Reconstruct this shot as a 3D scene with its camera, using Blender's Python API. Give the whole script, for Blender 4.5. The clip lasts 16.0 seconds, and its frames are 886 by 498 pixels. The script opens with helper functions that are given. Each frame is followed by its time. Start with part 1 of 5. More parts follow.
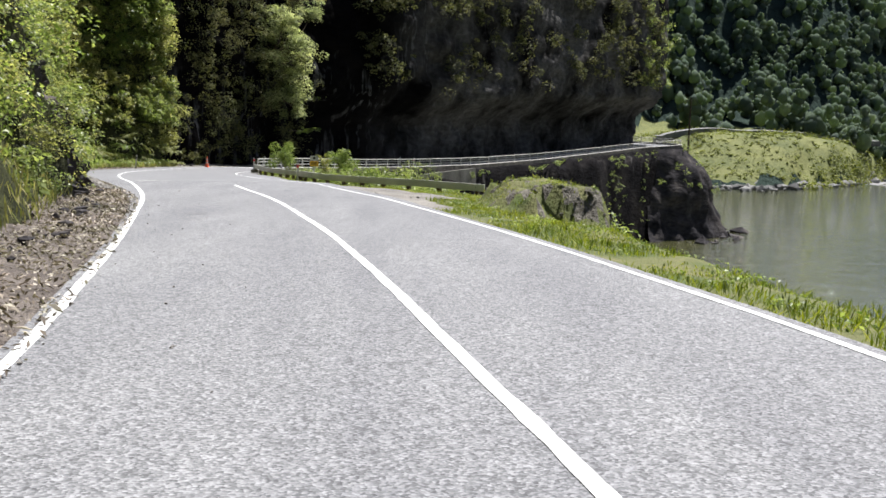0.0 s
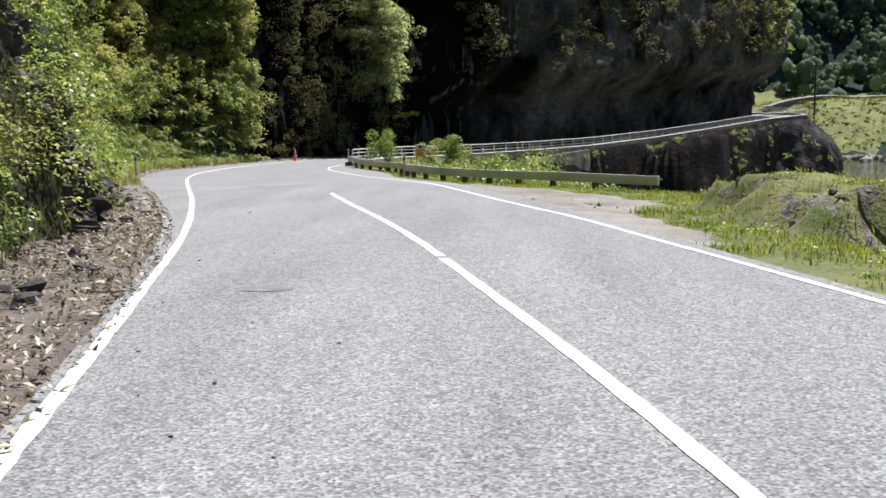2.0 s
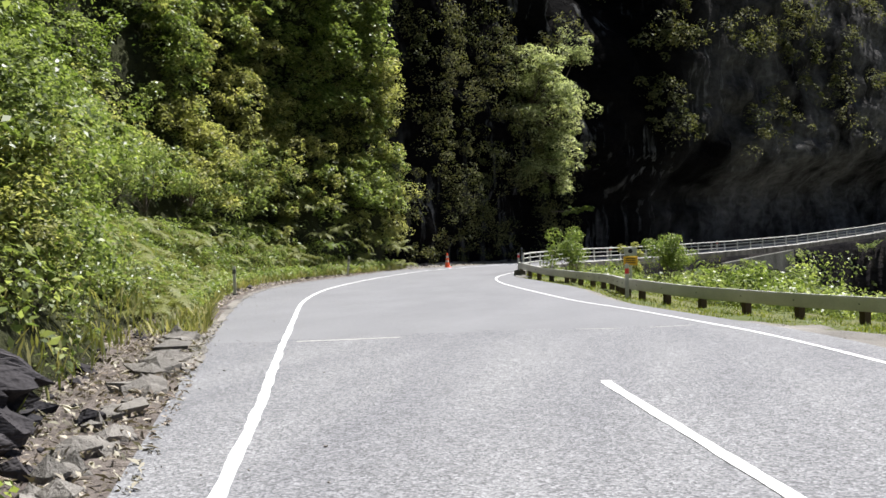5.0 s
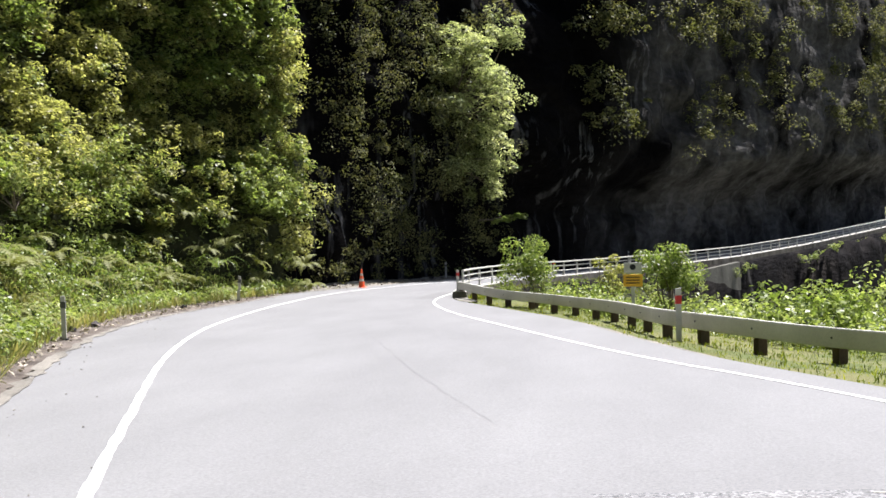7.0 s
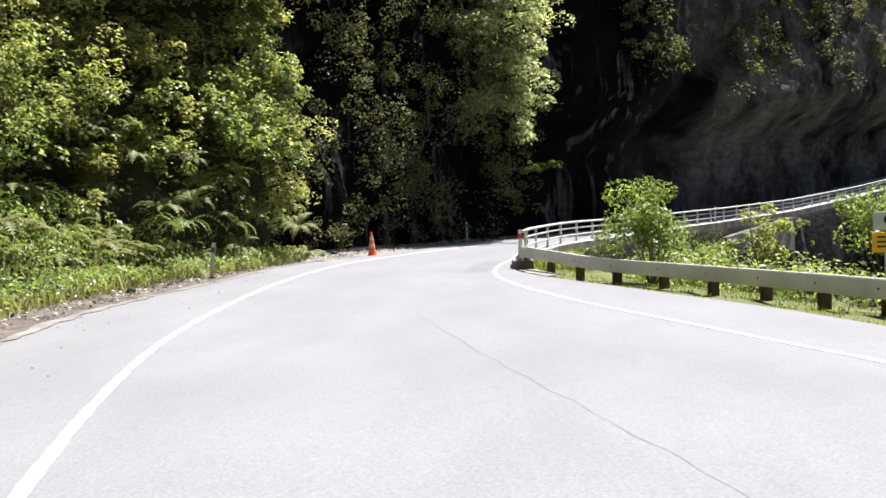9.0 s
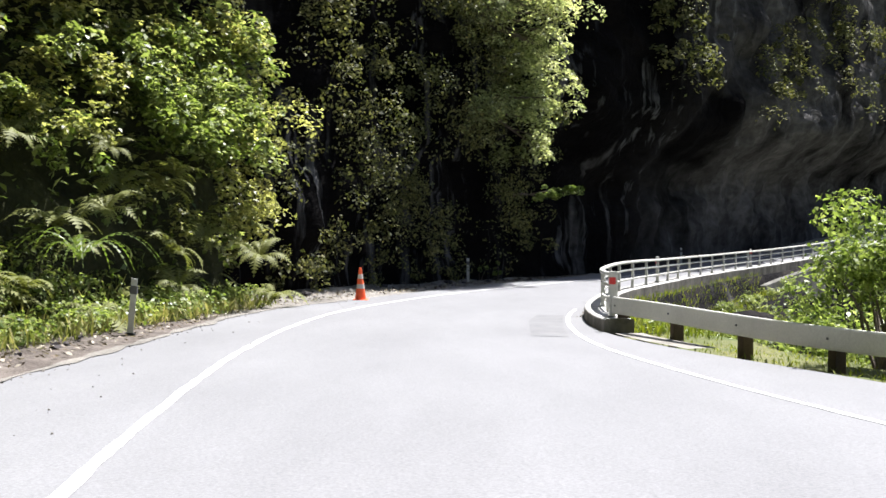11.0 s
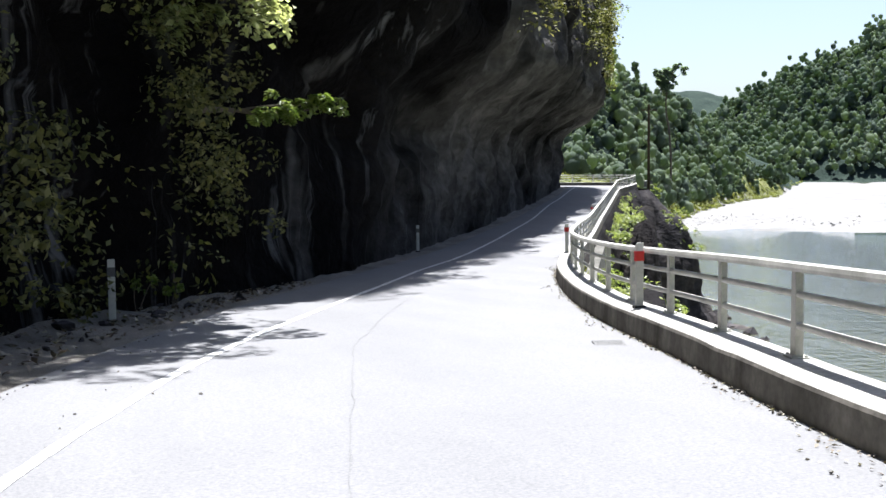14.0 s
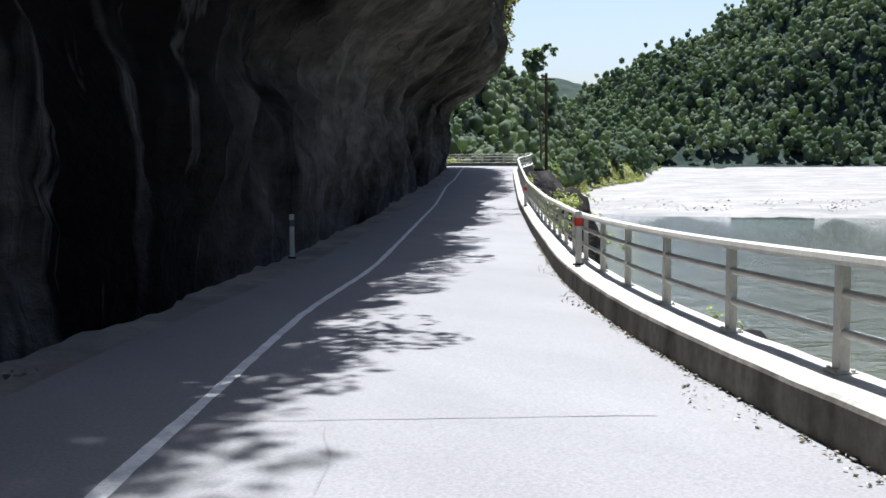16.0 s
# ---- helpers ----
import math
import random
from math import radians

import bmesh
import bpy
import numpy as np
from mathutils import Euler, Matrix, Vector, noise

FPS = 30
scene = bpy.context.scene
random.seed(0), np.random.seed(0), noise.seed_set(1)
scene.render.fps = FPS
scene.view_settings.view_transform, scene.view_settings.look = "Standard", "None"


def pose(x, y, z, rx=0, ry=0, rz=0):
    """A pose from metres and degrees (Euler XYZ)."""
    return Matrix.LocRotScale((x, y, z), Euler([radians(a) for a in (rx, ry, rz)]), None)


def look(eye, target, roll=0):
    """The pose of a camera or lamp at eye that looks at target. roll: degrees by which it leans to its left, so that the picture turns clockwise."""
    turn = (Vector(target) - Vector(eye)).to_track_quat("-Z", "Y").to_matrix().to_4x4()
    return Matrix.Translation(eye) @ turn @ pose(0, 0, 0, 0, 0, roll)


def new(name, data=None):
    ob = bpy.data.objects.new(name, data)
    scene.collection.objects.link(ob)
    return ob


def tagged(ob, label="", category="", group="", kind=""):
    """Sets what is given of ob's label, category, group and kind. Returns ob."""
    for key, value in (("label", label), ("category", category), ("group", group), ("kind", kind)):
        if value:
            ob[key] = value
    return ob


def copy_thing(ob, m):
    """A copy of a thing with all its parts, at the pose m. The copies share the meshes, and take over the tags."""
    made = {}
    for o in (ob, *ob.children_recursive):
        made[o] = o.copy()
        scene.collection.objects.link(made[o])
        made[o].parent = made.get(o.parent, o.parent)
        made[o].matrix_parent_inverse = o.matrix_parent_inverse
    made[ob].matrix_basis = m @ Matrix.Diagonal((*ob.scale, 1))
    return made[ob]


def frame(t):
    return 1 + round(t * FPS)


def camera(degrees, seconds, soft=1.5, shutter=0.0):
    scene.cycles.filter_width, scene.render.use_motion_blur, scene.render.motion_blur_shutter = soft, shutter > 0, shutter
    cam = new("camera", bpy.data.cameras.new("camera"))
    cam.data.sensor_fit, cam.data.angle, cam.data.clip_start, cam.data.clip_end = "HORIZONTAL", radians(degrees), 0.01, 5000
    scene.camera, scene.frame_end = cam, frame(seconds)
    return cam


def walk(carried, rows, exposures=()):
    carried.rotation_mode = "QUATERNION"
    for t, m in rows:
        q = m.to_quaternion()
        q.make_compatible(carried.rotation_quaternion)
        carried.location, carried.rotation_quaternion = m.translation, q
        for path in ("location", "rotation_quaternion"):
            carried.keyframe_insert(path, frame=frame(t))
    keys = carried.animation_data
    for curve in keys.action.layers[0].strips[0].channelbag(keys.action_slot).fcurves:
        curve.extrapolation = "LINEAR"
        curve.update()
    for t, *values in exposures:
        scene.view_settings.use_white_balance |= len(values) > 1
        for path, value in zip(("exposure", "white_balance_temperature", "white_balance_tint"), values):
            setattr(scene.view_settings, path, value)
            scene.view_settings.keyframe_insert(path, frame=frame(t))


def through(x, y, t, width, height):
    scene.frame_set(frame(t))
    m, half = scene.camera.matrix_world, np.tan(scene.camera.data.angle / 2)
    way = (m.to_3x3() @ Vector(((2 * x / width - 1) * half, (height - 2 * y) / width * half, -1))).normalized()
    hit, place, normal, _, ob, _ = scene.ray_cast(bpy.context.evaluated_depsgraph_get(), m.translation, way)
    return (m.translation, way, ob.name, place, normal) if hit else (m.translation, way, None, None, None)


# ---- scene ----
cam = camera(43.2, 16.0, 1.6)
PATH = [
    (0, (0.048, 0.158, 1.512), (0.055, 2.139, 1.238), 1.9),
    (0.5, (-0.55, 3.282, 1.367), (-0.553, 5.26, 1.071), 1.6),
    (1, (-1.152, 6.261, 1.267), (-1.182, 8.235, 0.943), 0.8),
    (1.5, (-1.592, 8.779, 1.169), (-1.668, 10.752, 0.847), -0.1),
    (2, (-2.218, 11.662, 1.033), (-2.372, 13.632, 0.725), -0.6),
    (2.5, (-2.881, 14.572, 0.867), (-3.126, 16.537, 0.585), -1.1),
    (3, (-3.596, 17.365, 0.697), (-3.943, 19.318, 0.445), -1.5),
    (3.5, (-4.162, 19.576, 0.627), (-4.604, 21.513, 0.404), -2.2),
    (4, (-4.968, 22.514, 0.464), (-5.477, 24.43, 0.203), -2.9),
    (4.5, (-5.684, 25.019, 0.367), (-6.158, 26.955, 0.201), -1.8),
    (5, (-6.519, 27.957, 0.223), (-6.914, 29.913, 0.095), -1.4),
    (7.5, (-10.815, 42.658, -0.665), (-11.004, 44.646, -0.772), -1.8),
    (8, (-11.795, 46.041, -0.934), (-11.976, 48.028, -1.078), -2.2),
    (8.5, (-12.789, 49.145, -1.127), (-12.951, 51.13, -1.304), -2.3),
    (11, (-16.431, 62.555, -2.05), (-16.474, 64.552, -2.162), -0.4),
    (11.5, (-17.214, 66.97, -2.276), (-17.124, 68.966, -2.349), -0.1),
    (12, (-17.678, 71.631, -2.596), (-17.462, 73.618, -2.678), -0.8),
    (12.5, (-17.9, 75.46, -2.821), (-17.557, 77.428, -2.93), -1.6),
    (13, (-18.128, 79.199, -3.044), (-17.646, 81.136, -3.171), -1.4),
    (13.5, (-18.011, 83.103, -3.166), (-17.413, 85.006, -3.311), -0.5),
    (14, (-17.497, 87.093, -3.388), (-16.806, 88.964, -3.539), -0.6),
    (14.5, (-16.691, 90.807, -3.554), (-15.921, 92.646, -3.712), -1.0),
    (15, (-15.54, 94.578, -3.756), (-14.707, 96.388, -3.93), -1.4),
    (15.5, (-14.405, 98.027, -3.998), (-13.522, 99.811, -4.19), -1.6),
    (16, (-12.731, 101.882, -4.17), (-11.814, 103.65, -4.348), -0.5),
]
# exposures: the clip's camera opens up as the road ahead darkens
walk(cam, [(t, look(eye, target, roll)) for t, eye, target, roll in PATH],
     [(0.0, 1.1, 6100, 11), (5.0, 1.1, 6100, 11), (7.4, 1.56, 6150, 13), (11.0, 1.66, 6050, 12), (13.0, 1.78, 5950, 11), (14.5, 1.8, 5900, 11), (16.0, 1.58, 5850, 11)])

# ---- light ----
SUN_AZ, SUN_EL = 36.5, 62.5        # degrees right of +y, and above the horizon
world = bpy.data.worlds.new("world")
scene.world = world
world.use_nodes = True
wn, wl = world.node_tree.nodes, world.node_tree.links
sky = wn.new("ShaderNodeTexSky")
sky.sky_type, sky.sun_disc = "NISHITA", False
sky.sun_elevation, sky.sun_rotation = radians(SUN_EL), radians(SUN_AZ)
sky.air_density, sky.dust_density, sky.ozone_density = 0.8, 2.0, 0.8
wl.new(sky.outputs[0], wn["Background"].inputs[0])
wn["Background"].inputs[1].default_value = 0.05
lamp = bpy.data.lights.new("sun", "SUN")
lamp.energy, lamp.angle, lamp.color = 5.0, radians(0.55), (1.0, 0.95, 0.87)
sun = new("sun", lamp)
sx, sy, sz = (math.sin(radians(SUN_AZ)) * math.cos(radians(SUN_EL)), math.cos(radians(SUN_AZ)) * math.cos(radians(SUN_EL)), math.sin(radians(SUN_EL)))
sun.matrix_world = look((sx * 300, sy * 300 + 60, sz * 300), (0, 60, 0))


# ---- materials ----
def material(name, rough=0.8, spec=0.3, metal=0.0):
    m = bpy.data.materials.new(name)
    m.use_nodes = True
    b = m.node_tree.nodes["Principled BSDF"]
    b.inputs["Roughness"].default_value = rough
    b.inputs["Specular IOR Level"].default_value = spec
    b.inputs["Metallic"].default_value = metal
    return m, m.node_tree.nodes, m.node_tree.links, b


def noise_at(nodes, links, scale, detail=6.0, rough=0.6, stretch=None, coord="Object"):
    tc = nodes.new("ShaderNodeTexCoord")
    n = nodes.new("ShaderNodeTexNoise")
    n.inputs["Scale"].default_value, n.inputs["Detail"].default_value, n.inputs["Roughness"].default_value = scale, detail, rough
    out = tc.outputs[coord]
    if stretch:
        mp = nodes.new("ShaderNodeMapping")
        mp.inputs["Scale"].default_value = stretch
        links.new(out, mp.inputs[0])
        out = mp.outputs[0]
    links.new(out, n.inputs["Vector"])
    return n.outputs["Fac"]


def ramp(nodes, links, fac, stops):
    r = nodes.new("ShaderNodeValToRGB")
    el = r.color_ramp.elements
    while len(el) < len(stops):
        el.new(0.5)
    for e, (p, c) in zip(el, stops):
        e.position, e.color = p, (*c, 1.0)
    links.new(fac, r.inputs[0])
    return r.outputs[0]


def mixed(nodes, links, a, b, fac, how="MIX"):
    m = nodes.new("ShaderNodeMix")
    m.data_type, m.blend_type = "RGBA", how
    for sock, v in ((m.inputs[0], fac), (m.inputs[6], a), (m.inputs[7], b)):
        if isinstance(v, (int, float)):
            sock.default_value = v
        elif isinstance(v, tuple):
            sock.default_value = (*v, 1.0)
        else:
            links.new(v, sock)
    return m.outputs[2]


def bump(nodes, links, bsdf, height, strength, dist):
    b = nodes.new("ShaderNodeBump")
    b.inputs["Strength"].default_value, b.inputs["Distance"].default_value = strength, dist
    links.new(height, b.inputs["Height"])
    links.new(b.outputs[0], bsdf.inputs["Normal"])


def surface(name, low, high, scale, fine=40.0, relief=0.5, depth=0.02, rough=0.85, spec=0.25, fine_mix=0.5, stretch=None):
    """A two-scale surface: broad patches from low to high, fine grain over them, and relief."""
    m, n, l, b = material(name, rough, spec)
    mid = tuple((p + q) / 2 for p, q in zip(low, high))
    broad = ramp(n, l, noise_at(n, l, scale, 5, 0.6, stretch), [(0.3, low), (0.5, mid), (0.7, high)])
    grain = noise_at(n, l, fine, 4, 0.7)
    g = ramp(n, l, grain, [(0.3, (0.55, 0.55, 0.55)), (0.7, (1.45, 1.45, 1.45))])
    l.new(mixed(n, l, broad, g, fine_mix, "MULTIPLY"), b.inputs["Base Color"])
    bump(n, l, b, grain, relief, depth)
    return m


def make_chipseal():
    m, n, l, b = material("chipseal", 0.9, 0.2)
    tc = n.new("ShaderNodeTexCoord")
    v = n.new("ShaderNodeTexVoronoi")
    v.inputs["Scale"].default_value = 55.0
    l.new(tc.outputs["Object"], v.inputs["Vector"])
    chip = ramp(n, l, v.outputs["Color"], [(0.12, (0.09, 0.09, 0.095)), (0.5, (0.165, 0.165, 0.172)), (0.88, (0.265, 0.265, 0.275))])
    v2 = n.new("ShaderNodeTexVoronoi")
    v2.inputs["Scale"].default_value = 22.0
    l.new(tc.outputs["Object"], v2.inputs["Vector"])
    coarse = ramp(n, l, v2.outputs["Color"], [(0.1, (0.6, 0.6, 0.6)), (0.9, (1.4, 1.4, 1.4))])
    col = mixed(n, l, chip, coarse, 0.36, "MULTIPLY")
    wear = ramp(n, l, noise_at(n, l, 0.5, 4, 0.6, (1.6, 0.25, 1)), [(0.3, (0.85, 0.85, 0.86)), (0.7, (1.12, 1.12, 1.1))])
    l.new(mixed(n, l, col, wear, 1.0, "MULTIPLY"), b.inputs["Base Color"])
    bump(n, l, b, v.outputs["Distance"], 0.5, 0.01)
    return m


def leafy(name, dark, mid, light, gloss=0.4, through=0.35, spec=0.28, patches=0.35):
    """Leaves: each its own tone, some light passes through."""
    m, n, l, b = material(name, gloss, spec)
    geo = n.new("ShaderNodeNewGeometry")
    col = ramp(n, l, geo.outputs["Random Per Island"], [(0.0, dark), (0.5, mid), (1.0, light)])
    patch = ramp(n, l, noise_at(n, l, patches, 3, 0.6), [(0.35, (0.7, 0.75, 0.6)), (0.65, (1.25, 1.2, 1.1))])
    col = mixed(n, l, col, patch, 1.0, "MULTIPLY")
    l.new(col, b.inputs["Base Color"])
    t = n.new("ShaderNodeBsdfTranslucent")
    l.new(mixed(n, l, col, (1.15, 1.2, 0.7), 1.0, "MULTIPLY"), t.inputs[0])
    mx = n.new("ShaderNodeMixShader")
    mx.inputs[0].default_value = through
    l.new(b.outputs[0], mx.inputs[1])
    l.new(t.outputs[0], mx.inputs[2])
    l.new(mx.outputs[0], n["Material Output"].inputs[0])
    return m


def make_rock(name="dark_rock", tone=1.0, hollow=False):
    """Dark rock in blocks and beds, with brown patches and pale streaks that run down it."""
    m, n, l, b = material(name, 0.9, 0.02)
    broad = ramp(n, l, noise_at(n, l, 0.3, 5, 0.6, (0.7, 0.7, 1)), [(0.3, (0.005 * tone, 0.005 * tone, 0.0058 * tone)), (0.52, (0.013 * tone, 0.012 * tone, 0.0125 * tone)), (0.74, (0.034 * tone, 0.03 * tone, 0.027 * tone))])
    streak = ramp(n, l, noise_at(n, l, 0.55, 3, 0.55, (1, 1, 0.2)), [(0.58, (0, 0, 0)), (0.68, (1, 1, 1))])
    area = ramp(n, l, noise_at(n, l, 0.12, 2, 0.5), [(0.5, (0, 0, 0)), (0.62, (0.8, 0.8, 0.8))])
    col = mixed(n, l, broad, (0.075, 0.073, 0.07), mixed(n, l, streak, area, 1.0, "MULTIPLY"))
    seep = ramp(n, l, noise_at(n, l, 1.5, 4, 0.6, (1, 1, 0.07)), [(0.56, (0, 0, 0)), (0.66, (1, 1, 1))])
    if hollow:                     # thin lime runs down the rock
        wet = ramp(n, l, noise_at(n, l, 0.16, 3, 0.6), [(0.45, (0, 0, 0)), (0.58, (1, 1, 1))])
        col = mixed(n, l, col, (0.075, 0.075, 0.076), mixed(n, l, seep, wet, 1.0, "MULTIPLY"))
    tc = n.new("ShaderNodeTexCoord")
    if hollow:                     # the worn, paler rock of the far hollow
        sep = n.new("ShaderNodeSeparateXYZ")
        l.new(tc.outputs["Object"], sep.inputs[0])
        fade = n.new("ShaderNodeMapRange")
        fade.inputs["From Min"].default_value, fade.inputs["From Max"].default_value = 116, 131
        l.new(sep.outputs["Y"], fade.inputs["Value"])
        worn = ramp(n, l, noise_at(n, l, 0.16, 5, 0.6), [(0.35, (0, 0, 0)), (0.62, (1, 1, 1))])
        where = mixed(n, l, worn, fade.outputs[0], 1.0, "MULTIPLY")
        col = mixed(n, l, col, mixed(n, l, (0.03, 0.031, 0.034), (0.15, 0.142, 0.134), noise_at(n, l, 0.5, 6, 0.7, (1, 1, 0.3))), where)
    warp = n.new("ShaderNodeMapping")
    warp.inputs["Scale"].default_value = (0.45, 0.45, 0.9)
    l.new(tc.outputs["Object"], warp.inputs[0])
    vor = n.new("ShaderNodeTexVoronoi")
    vor.inputs["Scale"].default_value = 1.6
    wob = n.new("ShaderNodeVectorMath")
    nz = n.new("ShaderNodeTexNoise")
    nz.inputs["Scale"].default_value = 1.3
    l.new(warp.outputs[0], nz.inputs["Vector"])
    l.new(warp.outputs[0], wob.inputs[0])
    l.new(nz.outputs["Color"], wob.inputs[1])
    l.new(wob.outputs[0], vor.inputs["Vector"])
    grain = noise_at(n, l, 2.2, 5, 0.6, (0.45, 0.45, 1.0))
    block = ramp(n, l, vor.outputs["Color"], [(0.1, (0, 0, 0)), (0.9, (1, 1, 1))])
    high = mixed(n, l, mixed(n, l, block, grain, 0.7), seep, 0.18 if hollow else 0.0)
    g = ramp(n, l, grain, [(0.3, (0.5, 0.5, 0.5)), (0.7, (1.5, 1.5, 1.5))])
    l.new(mixed(n, l, col, g, 0.8, "MULTIPLY"), b.inputs["Base Color"])
    bump(n, l, b, high, 0.9, 0.45)
    return m


M_CHIP = make_chipseal()
M_SEAL = surface("smooth_seal", (0.147, 0.147, 0.153), (0.177, 0.177, 0.184), 0.5, 38, 0.4, 0.005, 0.85, 0.25, 0.5, (1.3, 0.4, 1))
M_PATCH = surface("patched_seal", (0.115, 0.115, 0.12), (0.16, 0.16, 0.165), 1.5, 90, 0.3, 0.005)
M_WORN = surface("worn_chips", (0.1, 0.1, 0.105), (0.17, 0.17, 0.175), 9.0, 60, 0.5, 0.008)
M_TAR = surface("tar_crack", (0.13, 0.13, 0.135), (0.165, 0.165, 0.17), 1.0, 40)
M_RAIL = surface("weathered_rail_paint", (0.35, 0.34, 0.31), (0.56, 0.55, 0.51), 2.0, 30, 0.3, 0.004, 0.6, 0.3, 0.35)
M_PAINT = surface("road_paint", (0.46, 0.46, 0.455), (0.72, 0.72, 0.71), 3.5, 30, 0.4, 0.006, 0.75, 0.25, 0.5)
M_LITTER = surface("leaf_litter_soil", (0.06, 0.048, 0.042), (0.17, 0.145, 0.128), 1.2, 18, 0.9, 0.06)
M_GRAVEL = surface("pale_gravel", (0.12, 0.112, 0.1), (0.27, 0.25, 0.225), 0.7, 30, 0.9, 0.04)
M_SOIL = surface("grassy_soil", (0.05, 0.075, 0.012), (0.135, 0.125, 0.05), 0.7, 9, 0.8, 0.08)
M_ROCK = make_rock()
# toned near black: the overhang's shade is put into the rock's colour
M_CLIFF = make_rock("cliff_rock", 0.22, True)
M_GREY = make_rock("grey_rock", 3.2)
M_BLOCK = make_rock("broken_rock", 4.6)
M_BANK_SHADE = surface("bank_gap_shade", (0.014, 0.016, 0.008), (0.045, 0.048, 0.02), 0.9, 9, 1.0, 0.12, 0.95, 0.1, 0.7)
M_ERODED = surface("eroded_clay_bank", (0.05, 0.045, 0.038), (0.2, 0.185, 0.16), 2.2, 7, 1.0, 0.12, 0.95, 0.1, 0.6)
# one concrete in two tones: shade put into the face, sun into the top
M_KERB = surface("shaded_kerb_face", (0.06, 0.054, 0.046), (0.19, 0.175, 0.155), 1.6, 7, 0.6, 0.012, 0.9, 0.15, 0.6, (1, 1, 0.35))
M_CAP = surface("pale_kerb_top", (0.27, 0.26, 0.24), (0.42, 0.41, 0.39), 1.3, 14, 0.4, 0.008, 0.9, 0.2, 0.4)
M_CONC = surface("weathered_concrete", (0.13, 0.12, 0.105), (0.27, 0.255, 0.23), 1.1, 14, 0.5, 0.01, 0.9, 0.2, 0.5)
M_WALL = surface("old_concrete_wall", (0.07, 0.068, 0.06), (0.16, 0.155, 0.14), 0.8, 8, 0.6, 0.02, 0.92, 0.1, 0.6, (1, 1, 0.4))
M_WHITE = surface("white_paint", (0.4, 0.39, 0.355), (0.58, 0.57, 0.53), 3.0, 50, 0.2, 0.003, 0.55, 0.4, 0.2)
M_GUARD = surface("cream_guard_paint", (0.4, 0.39, 0.35), (0.56, 0.55, 0.5), 0.8, 30, 0.2, 0.003, 0.6, 0.35, 0.25)
M_TIMBER = surface("dark_timber", (0.05, 0.035, 0.025), (0.1, 0.075, 0.05), 4.0, 30, 0.6, 0.01, 0.85, 0.2, 0.5, (1, 1, 0.2))
M_ORANGE = surface("orange_rubber", (0.75, 0.1, 0.03), (0.85, 0.14, 0.04), 5.0, 40, 0.1, 0.002, 0.6, 0.4, 0.2)
M_RED = surface("red_reflector", (0.5, 0.02, 0.02), (0.6, 0.03, 0.03), 5.0, 40, 0.1, 0.002, 0.4, 0.5, 0.2)
M_YELLOW = surface("yellow_sign", (0.75, 0.4, 0.02), (0.82, 0.46, 0.03), 5.0, 40, 0.1, 0.002, 0.5, 0.4, 0.2)
M_BLACK = surface("black_rubber", (0.02, 0.02, 0.02), (0.04, 0.04, 0.04), 5.0, 40)
M_IRON = surface("iron_grate", (0.06, 0.06, 0.06), (0.1, 0.1, 0.1), 6.0, 40, 0.3, 0.004, 0.6, 0.4)
M_BARK = surface("bark", (0.07, 0.055, 0.045), (0.17, 0.14, 0.11), 2.0, 14, 0.9, 0.03, 0.9, 0.2, 0.6, (1, 1, 0.25))
M_BUSH = leafy("bank_leaves", (0.055, 0.08, 0.022), (0.17, 0.215, 0.065), (0.38, 0.42, 0.19), 0.4, 0.5, 0.45)
M_GREYLEAF = leafy("grey_green_leaves", (0.14, 0.16, 0.085), (0.36, 0.385, 0.24), (0.62, 0.64, 0.46), 0.45, 0.58, 0.3)
M_OLIVE = leafy("olive_leaves", (0.12, 0.125, 0.045), (0.29, 0.295, 0.115), (0.5, 0.48, 0.24), 0.42, 0.58, 0.35)
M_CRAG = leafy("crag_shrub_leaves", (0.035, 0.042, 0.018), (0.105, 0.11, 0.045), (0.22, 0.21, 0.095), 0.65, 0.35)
M_BRIGHT = leafy("fresh_leaves", (0.06, 0.095, 0.02), (0.17, 0.225, 0.055), (0.35, 0.4, 0.16), 0.4, 0.5, 0.35)
M_GRASS = leafy("grass_blades", (0.055, 0.08, 0.006), (0.14, 0.18, 0.012), (0.28, 0.29, 0.035), 0.6, 0.38)
M_SCRUB = leafy("terrace_scrub_leaves", (0.085, 0.1, 0.025), (0.15, 0.172, 0.042), (0.24, 0.25, 0.07), 0.7, 0.35)
M_STONE = surface("river_stone", (0.09, 0.088, 0.085), (0.24, 0.235, 0.225), 0.4, 5, 0.8, 0.05)
M_FERN = leafy("pale_fern", (0.12, 0.14, 0.04), (0.24, 0.24, 0.09), (0.38, 0.34, 0.17), 0.6, 0.35)
M_DRY = leafy("dry_leaves", (0.065, 0.05, 0.044), (0.19, 0.155, 0.138), (0.46, 0.42, 0.39), 0.7, 0.1)
# far crowns made paler and bluer: haze over distance is put into their colour
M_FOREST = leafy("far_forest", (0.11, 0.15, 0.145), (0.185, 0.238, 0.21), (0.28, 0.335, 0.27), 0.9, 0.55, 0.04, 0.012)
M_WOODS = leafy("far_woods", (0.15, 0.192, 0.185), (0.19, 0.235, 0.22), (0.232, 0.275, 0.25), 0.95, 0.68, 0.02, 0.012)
wood_nodes, wood_links = M_WOODS.node_tree.nodes, M_WOODS.node_tree.links
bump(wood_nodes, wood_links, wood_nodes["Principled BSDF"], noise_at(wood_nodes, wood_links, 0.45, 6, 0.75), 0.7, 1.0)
M_TERRACE = surface("terrace_turf", (0.06, 0.075, 0.018), (0.15, 0.155, 0.045), 0.12, 1.2, 0.8, 0.3)
